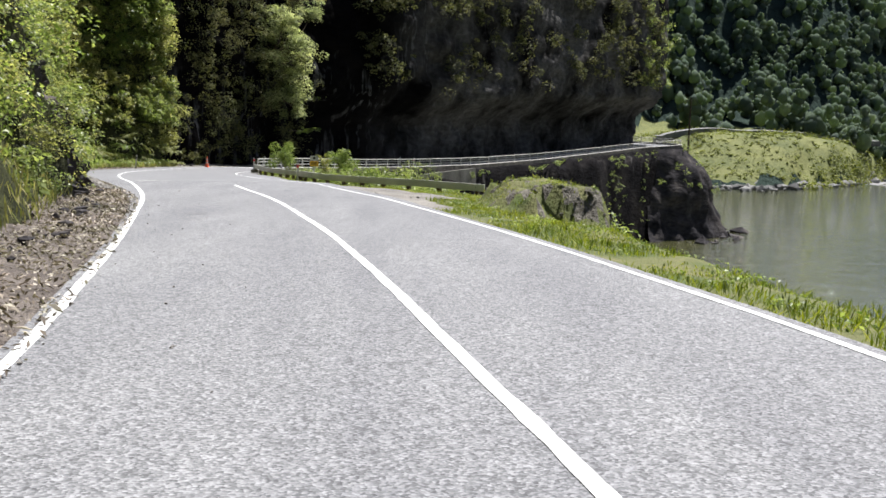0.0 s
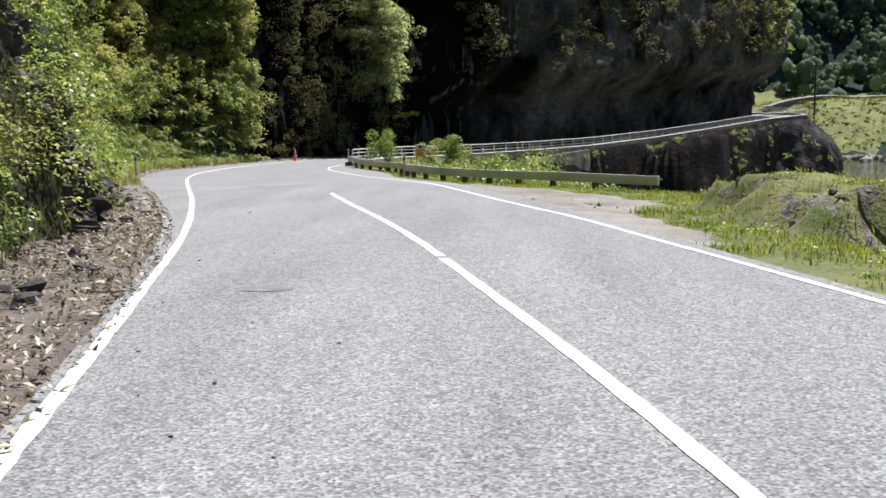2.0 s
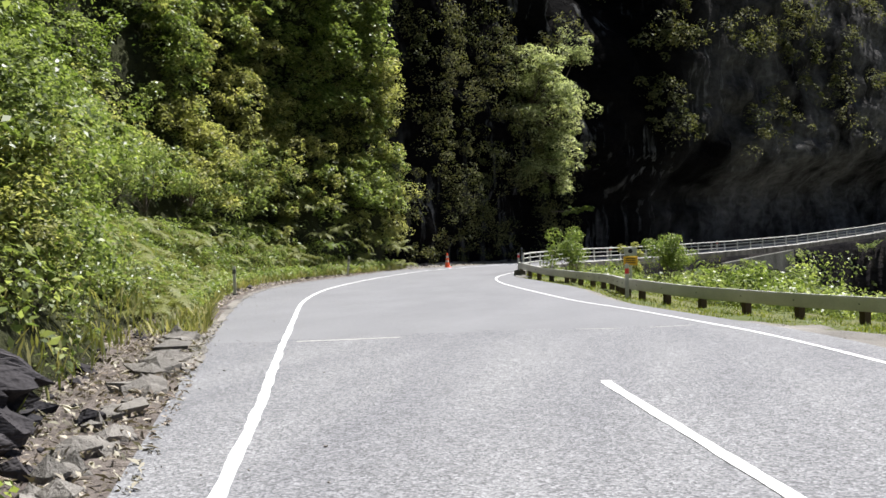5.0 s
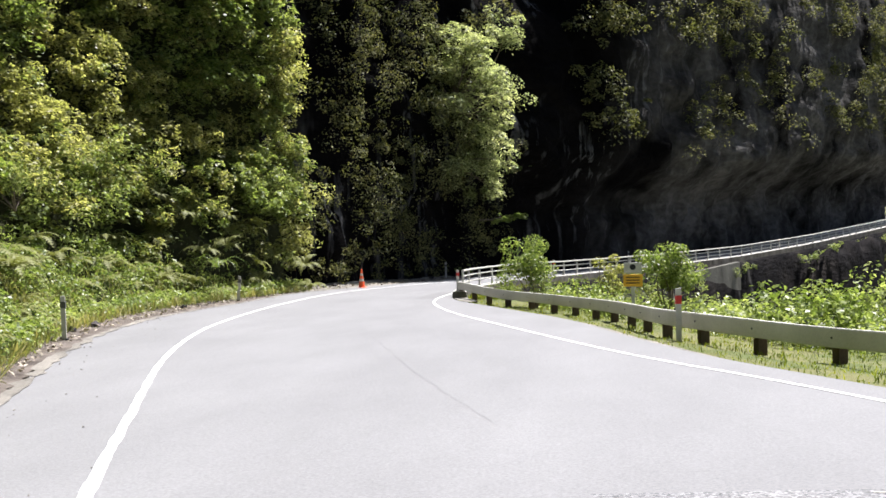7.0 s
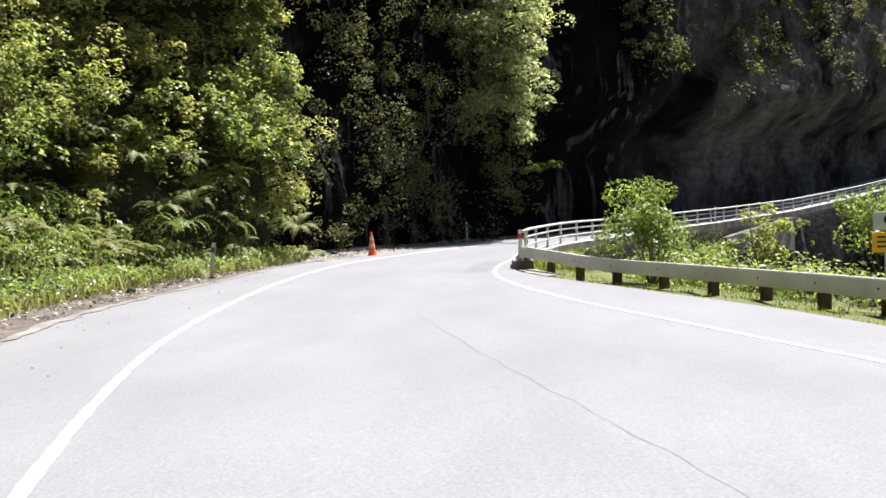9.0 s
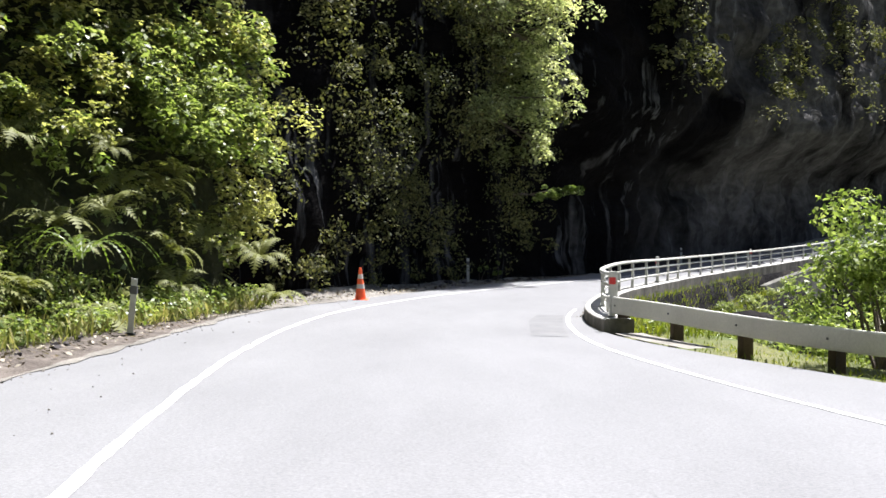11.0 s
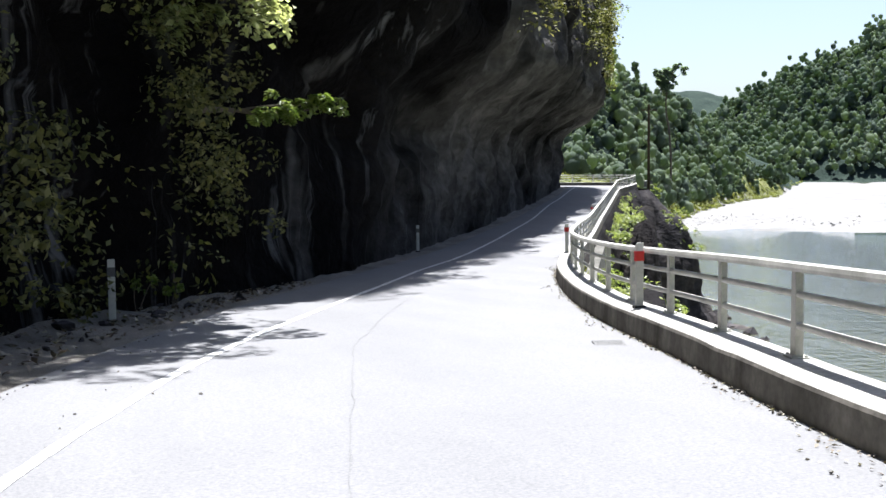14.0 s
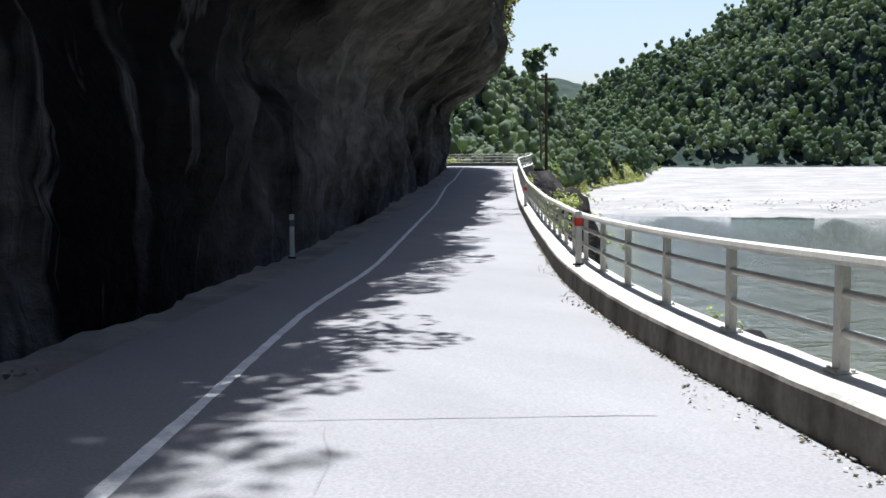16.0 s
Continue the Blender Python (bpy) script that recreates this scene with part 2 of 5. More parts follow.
M_HILL = surface("forest_floor", (0.018, 0.028, 0.024), (0.042, 0.058, 0.048), 0.03, 0.4, 1.0, 1.5, 0.98, 0.02)
M_BAR = surface("river_shingle", (0.12, 0.118, 0.114), (0.225, 0.22, 0.214), 0.07, 0.9, 0.8, 0.15)


def make_water():
    m, n, l, b = material("river_water", 0.05, 1.0)
    col = ramp(n, l, noise_at(n, l, 0.03, 4, 0.6, (1, 0.4, 1)), [(0.35, (0.065, 0.07, 0.024)), (0.65, (0.1, 0.1, 0.042))])
    foam = ramp(n, l, noise_at(n, l, 0.045, 7, 0.6, (1.0, 2.2, 1)), [(0.7, (0, 0, 0)), (0.74, (1, 1, 1))])
    l.new(mixed(n, l, col, (0.3, 0.31, 0.27), foam), b.inputs["Base Color"])
    b.inputs["IOR"].default_value = 1.33
    b.inputs["Coat Weight"].default_value, b.inputs["Coat IOR"].default_value, b.inputs["Coat Roughness"].default_value = 1.0, 1.9, 0.04
    bump(n, l, b, mixed(n, l, noise_at(n, l, 0.22, 3, 0.5, (1.0, 1.6, 1)), noise_at(n, l, 1.1, 4, 0.6, (0.8, 1.0, 1)), 0.4), 0.9, 0.85)
    l.new(n["Bump"].outputs[0], b.inputs["Coat Normal"])
    return m


M_WATER = make_water()


# ---- building helpers ----
def mesh_from(name, verts, faces, mats, slots=None, smooth=False):
    me = bpy.data.meshes.new(name)
    me.from_pydata([tuple(map(float, v)) for v in verts], [], [tuple(f) for f in faces])
    for m in mats if isinstance(mats, (list, tuple)) else [mats]:
        me.materials.append(m)
    if slots is not None:
        me.polygons.foreach_set("material_index", slots)
    if smooth:
        me.polygons.foreach_set("use_smooth", [True] * len(me.polygons))
    me.update()
    return me


def quads_mesh(name, v, mats):
    """A mesh of loose quads from an array (n, 4, 3)."""
    n = len(v)
    me = bpy.data.meshes.new(name)
    me.vertices.add(4 * n)
    me.vertices.foreach_set("co", np.ascontiguousarray(v, np.float32).ravel())
    me.loops.add(4 * n)
    me.loops.foreach_set("vertex_index", np.arange(4 * n, dtype=np.int32))
    me.polygons.add(n)
    me.polygons.foreach_set("loop_start", np.arange(0, 4 * n, 4, dtype=np.int32))
    me.polygons.foreach_set("loop_total", np.full(n, 4, np.int32))
    me.materials.append(mats)
    me.update(calc_edges=True)
    return me


def grid_faces(nu, nv):
    return [(i * nv + j, (i + 1) * nv + j, (i + 1) * nv + j + 1, i * nv + j + 1) for i in range(nu - 1) for j in range(nv - 1)]


def part(name, bm, mat, parent=None, label="", smooth=False):
    me = bpy.data.meshes.new(name)
    bm.normal_update()
    bm.to_mesh(me)
    bm.free()
    for m in mat if isinstance(mat, (list, tuple)) else [mat]:
        me.materials.append(m)
    if smooth:
        me.polygons.foreach_set("use_smooth", [True] * len(me.polygons))
    ob = new(name, me)
    if parent:
        ob.parent = parent
    if label:
        ob["label"] = label
    return ob


def box(bm, x0, y0, z0, x1, y1, z1, bevel=0.0):
    r = bmesh.ops.create_cube(bm, size=1.0)
    bmesh.ops.scale(bm, vec=(x1 - x0, y1 - y0, z1 - z0), verts=r["verts"])
    bmesh.ops.translate(bm, vec=((x0 + x1) / 2, (y0 + y1) / 2, (z0 + z1) / 2), verts=r["verts"])
    if bevel:
        es = list({e for v in r["verts"] for e in v.link_edges})
        bmesh.ops.bevel(bm, geom=es, offset=bevel, segments=2, affect="EDGES", profile=0.6)
    return bm


def lathe(profile, n=20):
    """A turned body from (radius, height) pairs."""
    bm = bmesh.new()
    rings = [[bm.verts.new((r * math.cos(2 * math.pi * k / n), r * math.sin(2 * math.pi * k / n), z)) for k in range(n)] for r, z in profile]
    for a, b in zip(rings, rings[1:]):
        for k in range(n):
            bm.faces.new((a[k], a[(k + 1) % n], b[(k + 1) % n], b[k]))
    bm.faces.new(rings[-1])
    bm.faces.new(rings[0][::-1])
    return bm


def sweep(path, section, closed_ends=True):
    """Carries a section of (side, up) pairs along a level path of 3D points; side is to the right of the way."""
    bm = bmesh.new()
    rows = []
    for k, p in enumerate(path):
        a, b = Vector(path[max(k - 1, 0)]), Vector(path[min(k + 1, len(path) - 1)])
        d = (b - a)
        side = Vector((d.y, -d.x, 0)).normalized()
        rows.append([bm.verts.new(Vector(p) + side * s + Vector((0, 0, u))) for s, u in section])
    m = len(section)
    for a, b in zip(rows, rows[1:]):
        for k in range(m):
            bm.faces.new((a[k], b[k], b[(k + 1) % m], a[(k + 1) % m]))
    if closed_ends:
        bm.faces.new(rows[0])
        bm.faces.new(rows[-1][::-1])
    bmesh.ops.recalc_face_normals(bm, faces=bm.faces)
    return bm


def tube_section(r, u0, n=10):
    return [(r * math.cos(2 * math.pi * k / n), u0 + r * math.sin(2 * math.pi * k / n)) for k in range(n)]


rng = np.random.default_rng(7)
LIGHT = np.array([0.45 * sx, 0.45 * sy, 1.0])        # leaves turn up and a little to the sun


def leaves(centres, radii, count, size, up=0.35, outward=0.6, flat=0.8, aspect=0.55, jitter=0.5, toward=None):
    """Loose leaf quads on the shells of clumps: (n, 4, 3)."""
    centres, radii = np.asarray(centres, float), np.asarray(radii, float)
    n = len(centres)
    if n == 0:
        return np.zeros((0, 4, 3))
    idx = np.repeat(np.arange(n), count)
    d = rng.normal(size=(len(idx), 3))
    d /= np.linalg.norm(d, axis=1, keepdims=True)
    if toward is not None:
        way = np.array(toward, float) / np.linalg.norm(toward)
        flip = (d @ way < -0.1) & (rng.random(len(idx)) < 0.85)
        d[flip] = -d[flip]
    rad = radii[idx] * (0.45 + 0.6 * rng.random(len(idx)) ** (0.6 if toward is None else 0.3))
    pos = centres[idx] + d * rad[:, None] * np.array([1, 1, flat])
    nor = outward * d + rng.normal(size=d.shape) * jitter
    nor += up * LIGHT
    nor /= np.linalg.norm(nor, axis=1, keepdims=True)
    t = np.cross(nor, rng.normal(size=d.shape))
    t /= np.linalg.norm(t, axis=1, keepdims=True)
    b = np.cross(nor, t)
    s = (size * (0.6 + 0.8 * rng.random(len(idx))))[:, None]
    w = s * aspect
    return np.stack([pos - t * s * 0.5, pos + b * w * 0.5 + nor * s * 0.06, pos + t * s * 0.5 - nor * s * 0.1, pos - b * w * 0.5 + nor * s * 0.06], 1)


def blades(pos, length, width, lean=0.5):
    """Grass blades or fronds as narrow bent quads at the given places."""
    pos = np.asarray(pos, float)
    n = len(pos)
    a = rng.random(n) * 2 * math.pi
    d = np.stack([np.cos(a), np.sin(a), np.zeros(n)], 1)
    e = np.stack([-np.sin(a), np.cos(a), np.zeros(n)], 1)
    L = (length * (0.5 + rng.random(n)))[:, None]
    W = width * (0.7 + 0.6 * rng.random(n))[:, None]
    tip = pos + d * L * lean * rng.random(n)[:, None] + np.array([0, 0, 1]) * L
    mid = (pos + tip) / 2 + np.array([0, 0, 0.08]) * L
    return np.stack([pos - e * W * 0.3, mid - e * W * 0.5, tip, mid + e * W * 0.5], 1)


# ---- plan: everything along the road is given by y, the way ahead ----
def table(*pairs):
    a = np.array(pairs, float)
    return lambda y: np.interp(y, a[:, 0], a[:, 1])


def smooth_table(*pairs):
    """The same, eased over about three metres so that no kink shows."""
    a = np.array(pairs, float)
    y = np.arange(a[0, 0], a[-1, 0] + 0.01, 0.25)
    k = np.exp(-0.5 * (np.arange(-16, 17) * 0.25 / 1.4) ** 2)
    x = np.interp(y, a[:, 0], a[:, 1])
    s = (x[-1] - x[-2], x[1] - x[0])
    x = np.concatenate([x[0] - s[1] * np.arange(16, 0, -1), x, x[-1] + s[0] * np.arange(1, 17)])
    x = np.convolve(x, k / k.sum(), "valid")
    return lambda q: np.interp(q, y, x)


Z_WAY = smooth_table((-30, 1.5), (0, 0.04), (8.8, -0.3), (14.6, -0.6), (19.6, -0.85), (25, -1.1), (28, -1.25), (42.7, -2.13), (49, -2.6), (62.5, -3.52),
           (71.6, -4.07), (79, -4.5), (87, -4.86), (94.6, -5.23), (102, -5.64), (110, -6.05), (118, -6.35), (129, -6.6), (143, -6.6), (159, -6.3), (173, -5.95), (186, -5.75))
X_WAY = smooth_table((-30, 3.5), (0, 0.05), (3.3, -0.61), (8.8, -1.59), (14.6, -2.88), (19.6, -4.16), (25, -5.68), (28, -6.5), (42.7, -10.8), (49.1, -12.8), (62.6, -16.4), (67, -17.2), (71.6, -17.7), (75.5, -17.95),
              (79.2, -18.1), (83.1, -18.0), (87.1, -17.5), (90.8, -16.7), (94.6, -15.5), (98, -14.4), (101.9, -12.7), (108, -9), (118, -3.5), (129, 3), (143, 12), (159, 22), (173, 31), (186, 39))


def ZR(y, x=None):
    """The road's height: that of the way's middle, taken square to it."""
    if x is None:
        return Z_WAY(y)
    m = (X_WAY(np.asarray(y) + 3) - X_WAY(np.asarray(y) - 3)) / 6
    off = x - X_WAY(y)
    return Z_WAY(y + np.clip(off, -6, 6) * m / (1 + m * m)) + BANKED(y) * np.clip(-off, 0, 5)


BANKED = smooth_table((-30, 0), (52, 0), (63, 0.035), (78, 0.035), (92, 0), (186, 0))      # the outer side of the bend is raised


X_LINE = smooth_table((-30, 0.2), (0, -1.55), (7, -2.6), (9.25, -3.06), (16, -4.52), (23.2, -6.2), (25.8, -6.8), (30, -7.93), (37, -10.02), (43.2, -12.02), (50.1, -14.22),
               (56.7, -16.3), (61, -17.42), (65.5, -18.35), (69.3, -18.85), (72.7, -19.22), (77, -19.6), (81.5, -19.76), (86.5, -19.48), (90.5, -18.7), (93.8, -17.7),
               (97.8, -16.35), (101, -15.0), (103.8, -13.6), (107.9, -11.55), (112.1, -9.4), (115.2, -7.8), (121, -4.3), (130.8, 1.1), (146.1, 9.9), (160, 17.7), (166.5, 21.7), (182, 30.6), (186, 33))
X_EDGE = smooth_table((-30, -0.4), (0, -1.7), (7, -2.73), (16, -4.66), (23.2, -6.38), (26.7, -7.35), (29.5, -8.2), (34.3, -9.92), (38.9, -11.65), (47, -14.8), (57.7, -18.6), (62.5, -20.0),
               (68.6, -21.2), (72.7, -21.5), (78, -21.5), (84, -21.4), (87, -21.2), (90.2, -20.5), (92.8, -19.4), (100, -16.9), (103.7, -15.3), (107.1, -13.7), (109.6, -12.45),
               (114.2, -10.0), (116.5, -8.6), (125, -3.6), (135, 2.0), (155, 14.0), (173, 24.9), (186, 32.2))
X_RIGHT = smooth_table((-30, 5.5), (0, 4.2), (5, 3.6), (8.1, 3.19), (11.5, 2.53), (15.6, 1.81), (19.8, 0.92), (23.1, 0.13), (26.3, -0.7), (29.5, -1.4), (33, -2.35), (37.2, -3.36), (44.5, -5.05), (52.4, -7.25), (56, -8.72), (61, -10.1),
                (65, -11.15), (70, -12.6), (74.3, -13.6), (77.8, -14.2), (80.7, -14.55), (84.4, -14.5), (87, -14.25), (91.3, -13.45), (94, -12.6), (97.1, -11.7), (101, -10.2))
X_KERB = smooth_table((-30, 5.7), (0, 4.42), (8.1, 3.38), (11.5, 2.73), (15.6, 2.03), (19.8, 1.14), (23.1, 0.37), (26.3, -0.38), (29.5, -1.0), (33, -1.8), (37.2, -2.8), (44.5, -4.3), (52.4, -6.6), (56, -7.8), (61.4, -8.75), (64.5, -9.15), (66.6, -9.5), (69.9, -10.3),
               (73.3, -11.4), (77, -12.5), (80.4, -13.65), (82, -14.05), (84.2, -14.15), (86.9, -13.95), (89.6, -13.42), (92, -12.95), (93.6, -12.45), (95, -11.95), (97.1, -11.2),
               (99.6, -10.4), (102.3, -9.5), (105.5, -8.25), (108.4, -7.0), (111.7, -5.5), (116, -3.25), (118.8, -1.7), (125.7, 2.3), (141.4, 11.3), (157.5, 20.8), (173, 30.0), (181, 36.0), (186, 39.3))
X_BASE = table((-30, -4.0), (-10, -4.2), (0, -4.6), (7, -5.2), (15, -6.2), (18, -6.6), (24.5, -8.5), (28, -9.3), (32.5, -10.6), (38.5, -12.9), (48.4, -16.6), (57, -20.2), (64, -22.4), (70, -23.6), (76, -24.0),
               (82, -23.6), (86, -22.9), (89.5, -22.3), (91.5, -23.4), (94, -22.6), (97, -20.6), (101, -18.4), (104.7, -16.4), (109, -14.2), (112, -12.1), (117.5, -8.9), (125, -4.6), (135, 1.0), (155, 13.0), (173, 23.9), (186, 31.0))

stations = [((X_EDGE(y), y, ZR(y, X_EDGE(y))), (X_KERB(y), y, ZR(y, X_KERB(y)))) for y in np.arange(-30, 186.01, 0.5)]
for a in np.radians(np.arange(6, 115, 6)):
    c, s = math.cos(a), math.sin(a)
    stations.append(((31 + 1.2 * c, 186 + 1.2 * s, -5.75), (31 + 8.3 * c, 186 + 8.3 * s, -5.75)))
for d in range(2, 40, 3):
    stations.append(((30.5 - d * 0.9, 187.1 - d * 0.42, -5.7), (27.5 - d * 0.9, 193.6 - d * 0.42, -5.7)))

# road: one sheet, coarse chip seal first and smooth seal after
NV = 9
rv = []
for k, (l, r) in enumerate(stations):
    for j in range(NV):
        u = j / (NV - 1)
        rv.append((l[0] + (r[0] - l[0]) * u, l[1] + (r[1] - l[1]) * u, l[2] + (r[2] - l[2]) * u + 0.004 * (1 - (2 * u - 1) ** 2)))
rf = grid_faces(len(stations), NV)
rs = [0 if rv[f[0]][1] < 45.0 + 0.37 * (rv[f[0]][0] + 12.4) else 1 for f in rf]
road = new("road", mesh_from("road", rv, [f[::-1] for f in rf], [M_CHIP, M_SEAL], rs, True))
tagged(road, "grey sealed road, coarse chips then smooth pale seal", "road", kind="structure")


def road_z(x, y):
    l, r = X_EDGE(y), X_KERB(y)
    u = min(max((x - l) / (r - l), 0), 1)
    return float(ZR(y, l) + (ZR(y, r) - ZR(y, l)) * u) + 0.004 * (1 - (2 * u - 1) ** 2)


def strip(name, fx, y0, y1, width, mat, label, lift=0.006, step=0.5, ragged=0.0, category="road marking"):
    v, f = [], []
    ys = np.arange(y0, y1 + 1e-6, step)
    for k, y in enumerate(ys):
        x, x2 = float(fx(y)), float(fx(y + 0.2))
        nx, ny = 0.2, -(x2 - x)
        q = math.hypot(nx, ny)
        for s in (-0.5, 0.5):
            w = width * (1 + ragged * (noise.noise((x * 1.7, y * 1.7, 3 * s)) + 0.7 * noise.noise((x * 6, y * 6, 5 * s))))
            px, py = x + nx / q * w * s, y + ny / q * w * s
            v.append((px, py, road_z(px, py) + lift))
        if k:
            f.append((2 * k - 2, 2 * k - 1, 2 * k + 1, 2 * k))
    return tagged(new(name, mesh_from(name, v, f, mat)), label, category, kind="structure")


strip("edge_line", X_LINE, -25, 185, 0.105, M_PAINT, "worn white painted edge line along the bank", step=0.15, ragged=0.3)
strip("edge_line", X_RIGHT, -25, 89, 0.085, M_PAINT, "white painted edge line on the river side", step=0.15, ragged=0.22)
X_MID = smooth_table((-30, 3.2), (0, 1.5), (4.8, 0.78), (6.6, 0.4), (8.3, 0.08), (11.4, -0.46), (17.4, -1.6), (22.4, -2.77), (25.7, -3.55), (28, -4.15), (31, -4.95), (34.2, -5.85), (39.4, -7.2))
strip("centre_line", X_MID, -24.74, 24.27, 0.11, M_PAINT, "solid white painted centre line", step=0.15, ragged=0.2)
strip("centre_line", X_MID, 24.36, 39.4, 0.11, M_PAINT, "solid white painted centre line", step=0.15, ragged=0.2)

# ---- left shoulder of leaf litter and rubble ----
ys = np.arange(-30, 186.01, 0.4)
v = []
NS = 10
for y in ys:
    a, b = X_EDGE(y) + 0.12, X_BASE(y) - 0.9
    for j in range(NS):
        u = j / (NS - 1)
        x = a + (b - a) * u
        lift = 0.03 * u + 0.5 * max(0, u - 0.55) + 0.10 * u * noise.noise((x * 1.3, y * 1.3, 0)) + 0.05 * min(1, u * 4) * noise.noise((x * 4, y * 4, 5))
        v.append((x, y, ZR(y, x) - 0.06 + lift + 0.02 * min(1, 3 * u)))
sf = grid_faces(len(ys), NS)
shoulder = new("shoulder", mesh_from("shoulder", v, sf, [M_LITTER, M_GRAVEL], [int(v[q[0]][1] > 86 + 2 * noise.noise((v[q[0]][0], v[q[0]][1], 2))) for q in sf], True))
tagged(shoulder, "brown leaf litter and rubble along the bank foot", "ground", kind="structure")

# ---- right verge, bank and river wall ----
WIDE = table((-30, 2.5), (8, 1.3), (12, 1.5), (16, 1.9), (21, 2.6), (26, 4.4), (30, 5.1), (36, 5.8), (44, 7.6), (50, 9), (58, 9), (66, 9), (74, 8), (79, 6), (82, 3.4), (85, 1.8), (90, 1.1), (96, 0.7), (186, 0.7))
WALL = table((-30, 0), (80, 0), (83, 0.5), (95, 0.9), (104, 1.0), (110, 0.9), (124, 0.7), (186, 0.7))
SLOPE = table((-30, 0.75), (22, 0.9), (28, 2.2), (42, 2.2), (50, 0.9), (80, 0.9), (90, 3.0), (110, 8.0), (186, 10.0))
ys = np.concatenate([np.arange(-30, 10, 1.0), np.arange(10, 50, 0.3), np.arange(50, 186.01, 0.75)])
v = []
NR = 58


def ease(a, b, v):
    t = min(max((v - a) / (b - a), 0), 1)
    return t * t * (3 - 2 * t)


def verge_height(y, d):
    """Height under the road's edge level at d metres to its right."""
    w = float(WIDE(y))
    fall = max(0, d - w)
    h = -0.05 - 0.05 * min(d, w)
    if y < 83:
        h -= fall * float(SLOPE(y)) * (0.4 + 0.6 * min(1, fall / 3))
        if 24 < y < 44:       # grassy mound by the pull-in, worn steep towards the road's fall
            e = 0.8 * noise.noise((d * 0.6, y * 0.35, 5)) + 0.45 * noise.noise((d * 1.7, y * 1.2, 3)) + 0.2 * noise.noise((d * 4.1, y * 3.2, 1))
            h += (0.85 + 0.25 * e) * ease(27.6, 28.4, y + e) * (1 - ease(33, 40, y)) * ease(2.5, 3.7, d + e - 0.25 * max(0, y - 31)) * (1 - 0.8 * ease(4.8, 5.4, d + 0.5 * e))
            h -= 0.2 * ease(23, 27.5, y) * (1 - ease(27.8, 29, y)) * ease(2.2, 4.0, d)
        if 50 < y:
            h -= (0.05 * max(0, d - 2.5) + 0.06 * ease(1.0, 2.4, d)) * min(1, (y - 50) / 8)
    else:
        near = float(np.interp(y, [83, 92, 98, 106, 115, 119, 138, 141, 152, 160], [4.5, 3.8, 2.9, 2.5, 2.4, 0.3, 0.0, 3.0, 3.0, 0.3]))
        lift = 1.1 * ease(137, 142, y) * (1 - ease(150, 158, y)) * ease(0.8, 2.2, fall) * (0.6 + 0.9 * noise.noise((d * 0.5, y * 0.33, 8)))
        h += lift
        h -= float(WALL(y)) * min(1, fall / 0.25) + (0.4 if y < 112 else 0.12) * min(max(0, fall - 0.25), near) + max(0, fall - 0.25 - near) * float(SLOPE(y))
    return h


for y in ys:
    e = float(X_KERB(y))
    for j in range(NR):
        d = -0.15 + 0.2 * j if j < 38 else 7.25 + (j - 37) ** 1.45 * 0.34
        h = verge_height(y, max(d, 0))
        rough = min(1, max(0, d - 0.3))
        h += rough * (0.12 * noise.noise((d * 0.8, y * 0.8, 2)) + (0.5 if y < 100 else 1.1) * min(1, max(0, d - WIDE(y)) / 3) * noise.fractal((d * 0.25, y * 0.25, 9), 1.0, 2.0, 4))
        v.append((e + d, y, max(ZR(y, e) + h - 0.03, -22.5)))
vf = grid_faces(len(ys), NR)
vs = []
for f in vf:
    x, y, z = v[f[0]]
    d = x - float(X_KERB(y))
    turnout = 26 < y < 50 and d < 0.8 + 3.2 * math.exp(-((y - 40) / 6) ** 2) + 0.8 * noise.noise((x, y, 0)) and not (y < 36 and d > 2.6)
    drop = max(abs(v[f[0]][2] - v[f[1]][2]) / max(abs(v[f[0]][1] - v[f[1]][1]), 0.1), abs(v[f[0]][2] - v[f[3]][2]) / max(abs(v[f[0]][0] - v[f[3]][0]), 0.1))
    worn = 25 < y < 42 and 1.6 < d < 5.6 + noise.noise((y * 0.8, 3, 3)) and drop > 1.1 and noise.noise((x * 1.3, y * 1.3, z * 1.6)) > -0.12
    vs.append(3 if worn else 1 if (turnout or (d < (0.12 if y < 26 else 0.35) and y < 81)) else (2 if y > 83 and d > 0.4 else 0))
verge = new("verge", mesh_from("verge", v, [f[::-1] for f in vf], [M_SOIL, M_GRAVEL, M_ROCK, M_ERODED], vs, True))
tagged(verge, "grassy river-side verge with a gravel pull-in", "ground", kind="structure")

# ---- cliff and bank on the hill side ----
base = [(float(X_BASE(y)), y, float(ZR(y, X_BASE(y)))) for y in np.arange(-30, 186, 0.7)]
base += [(31 + 1.4 * math.sin(a) - 0.6, 187.4 - 1.4 * math.cos(a), -5.75) for a in np.radians(np.arange(60, 181, 20))]
base += [(30 - d * 0.9, 188.6 - d * 0.42, -5.7) for d in np.arange(1, 60, 1.5)]
LEAN_IN = table((-30, 0.4), (20, 0.35), (34, 0.32), (48, 0.5), (72, 0.5), (79, 0.25), (84, 0.05), (89, 0.0), (92, 0.08), (100, 0.12), (110, 0.1), (118, 0.02), (186, 0.0))
HANG = table((-30, 0), (100, 0), (108, 1.8), (118, 3.2), (140, 4.0), (165, 4.3), (186, 4.3))
TOP = table((-30, 26), (78, 26), (84, 15), (95, 15), (98, 24), (107.5, 24), (109, 15), (115.5, 15), (116.5, 26), (186, 26))
FOOT = table((-30, 0.5), (40, 0.5), (48, 1.6), (80, 1.8), (89, 0.6), (95, 0))
HN = 72
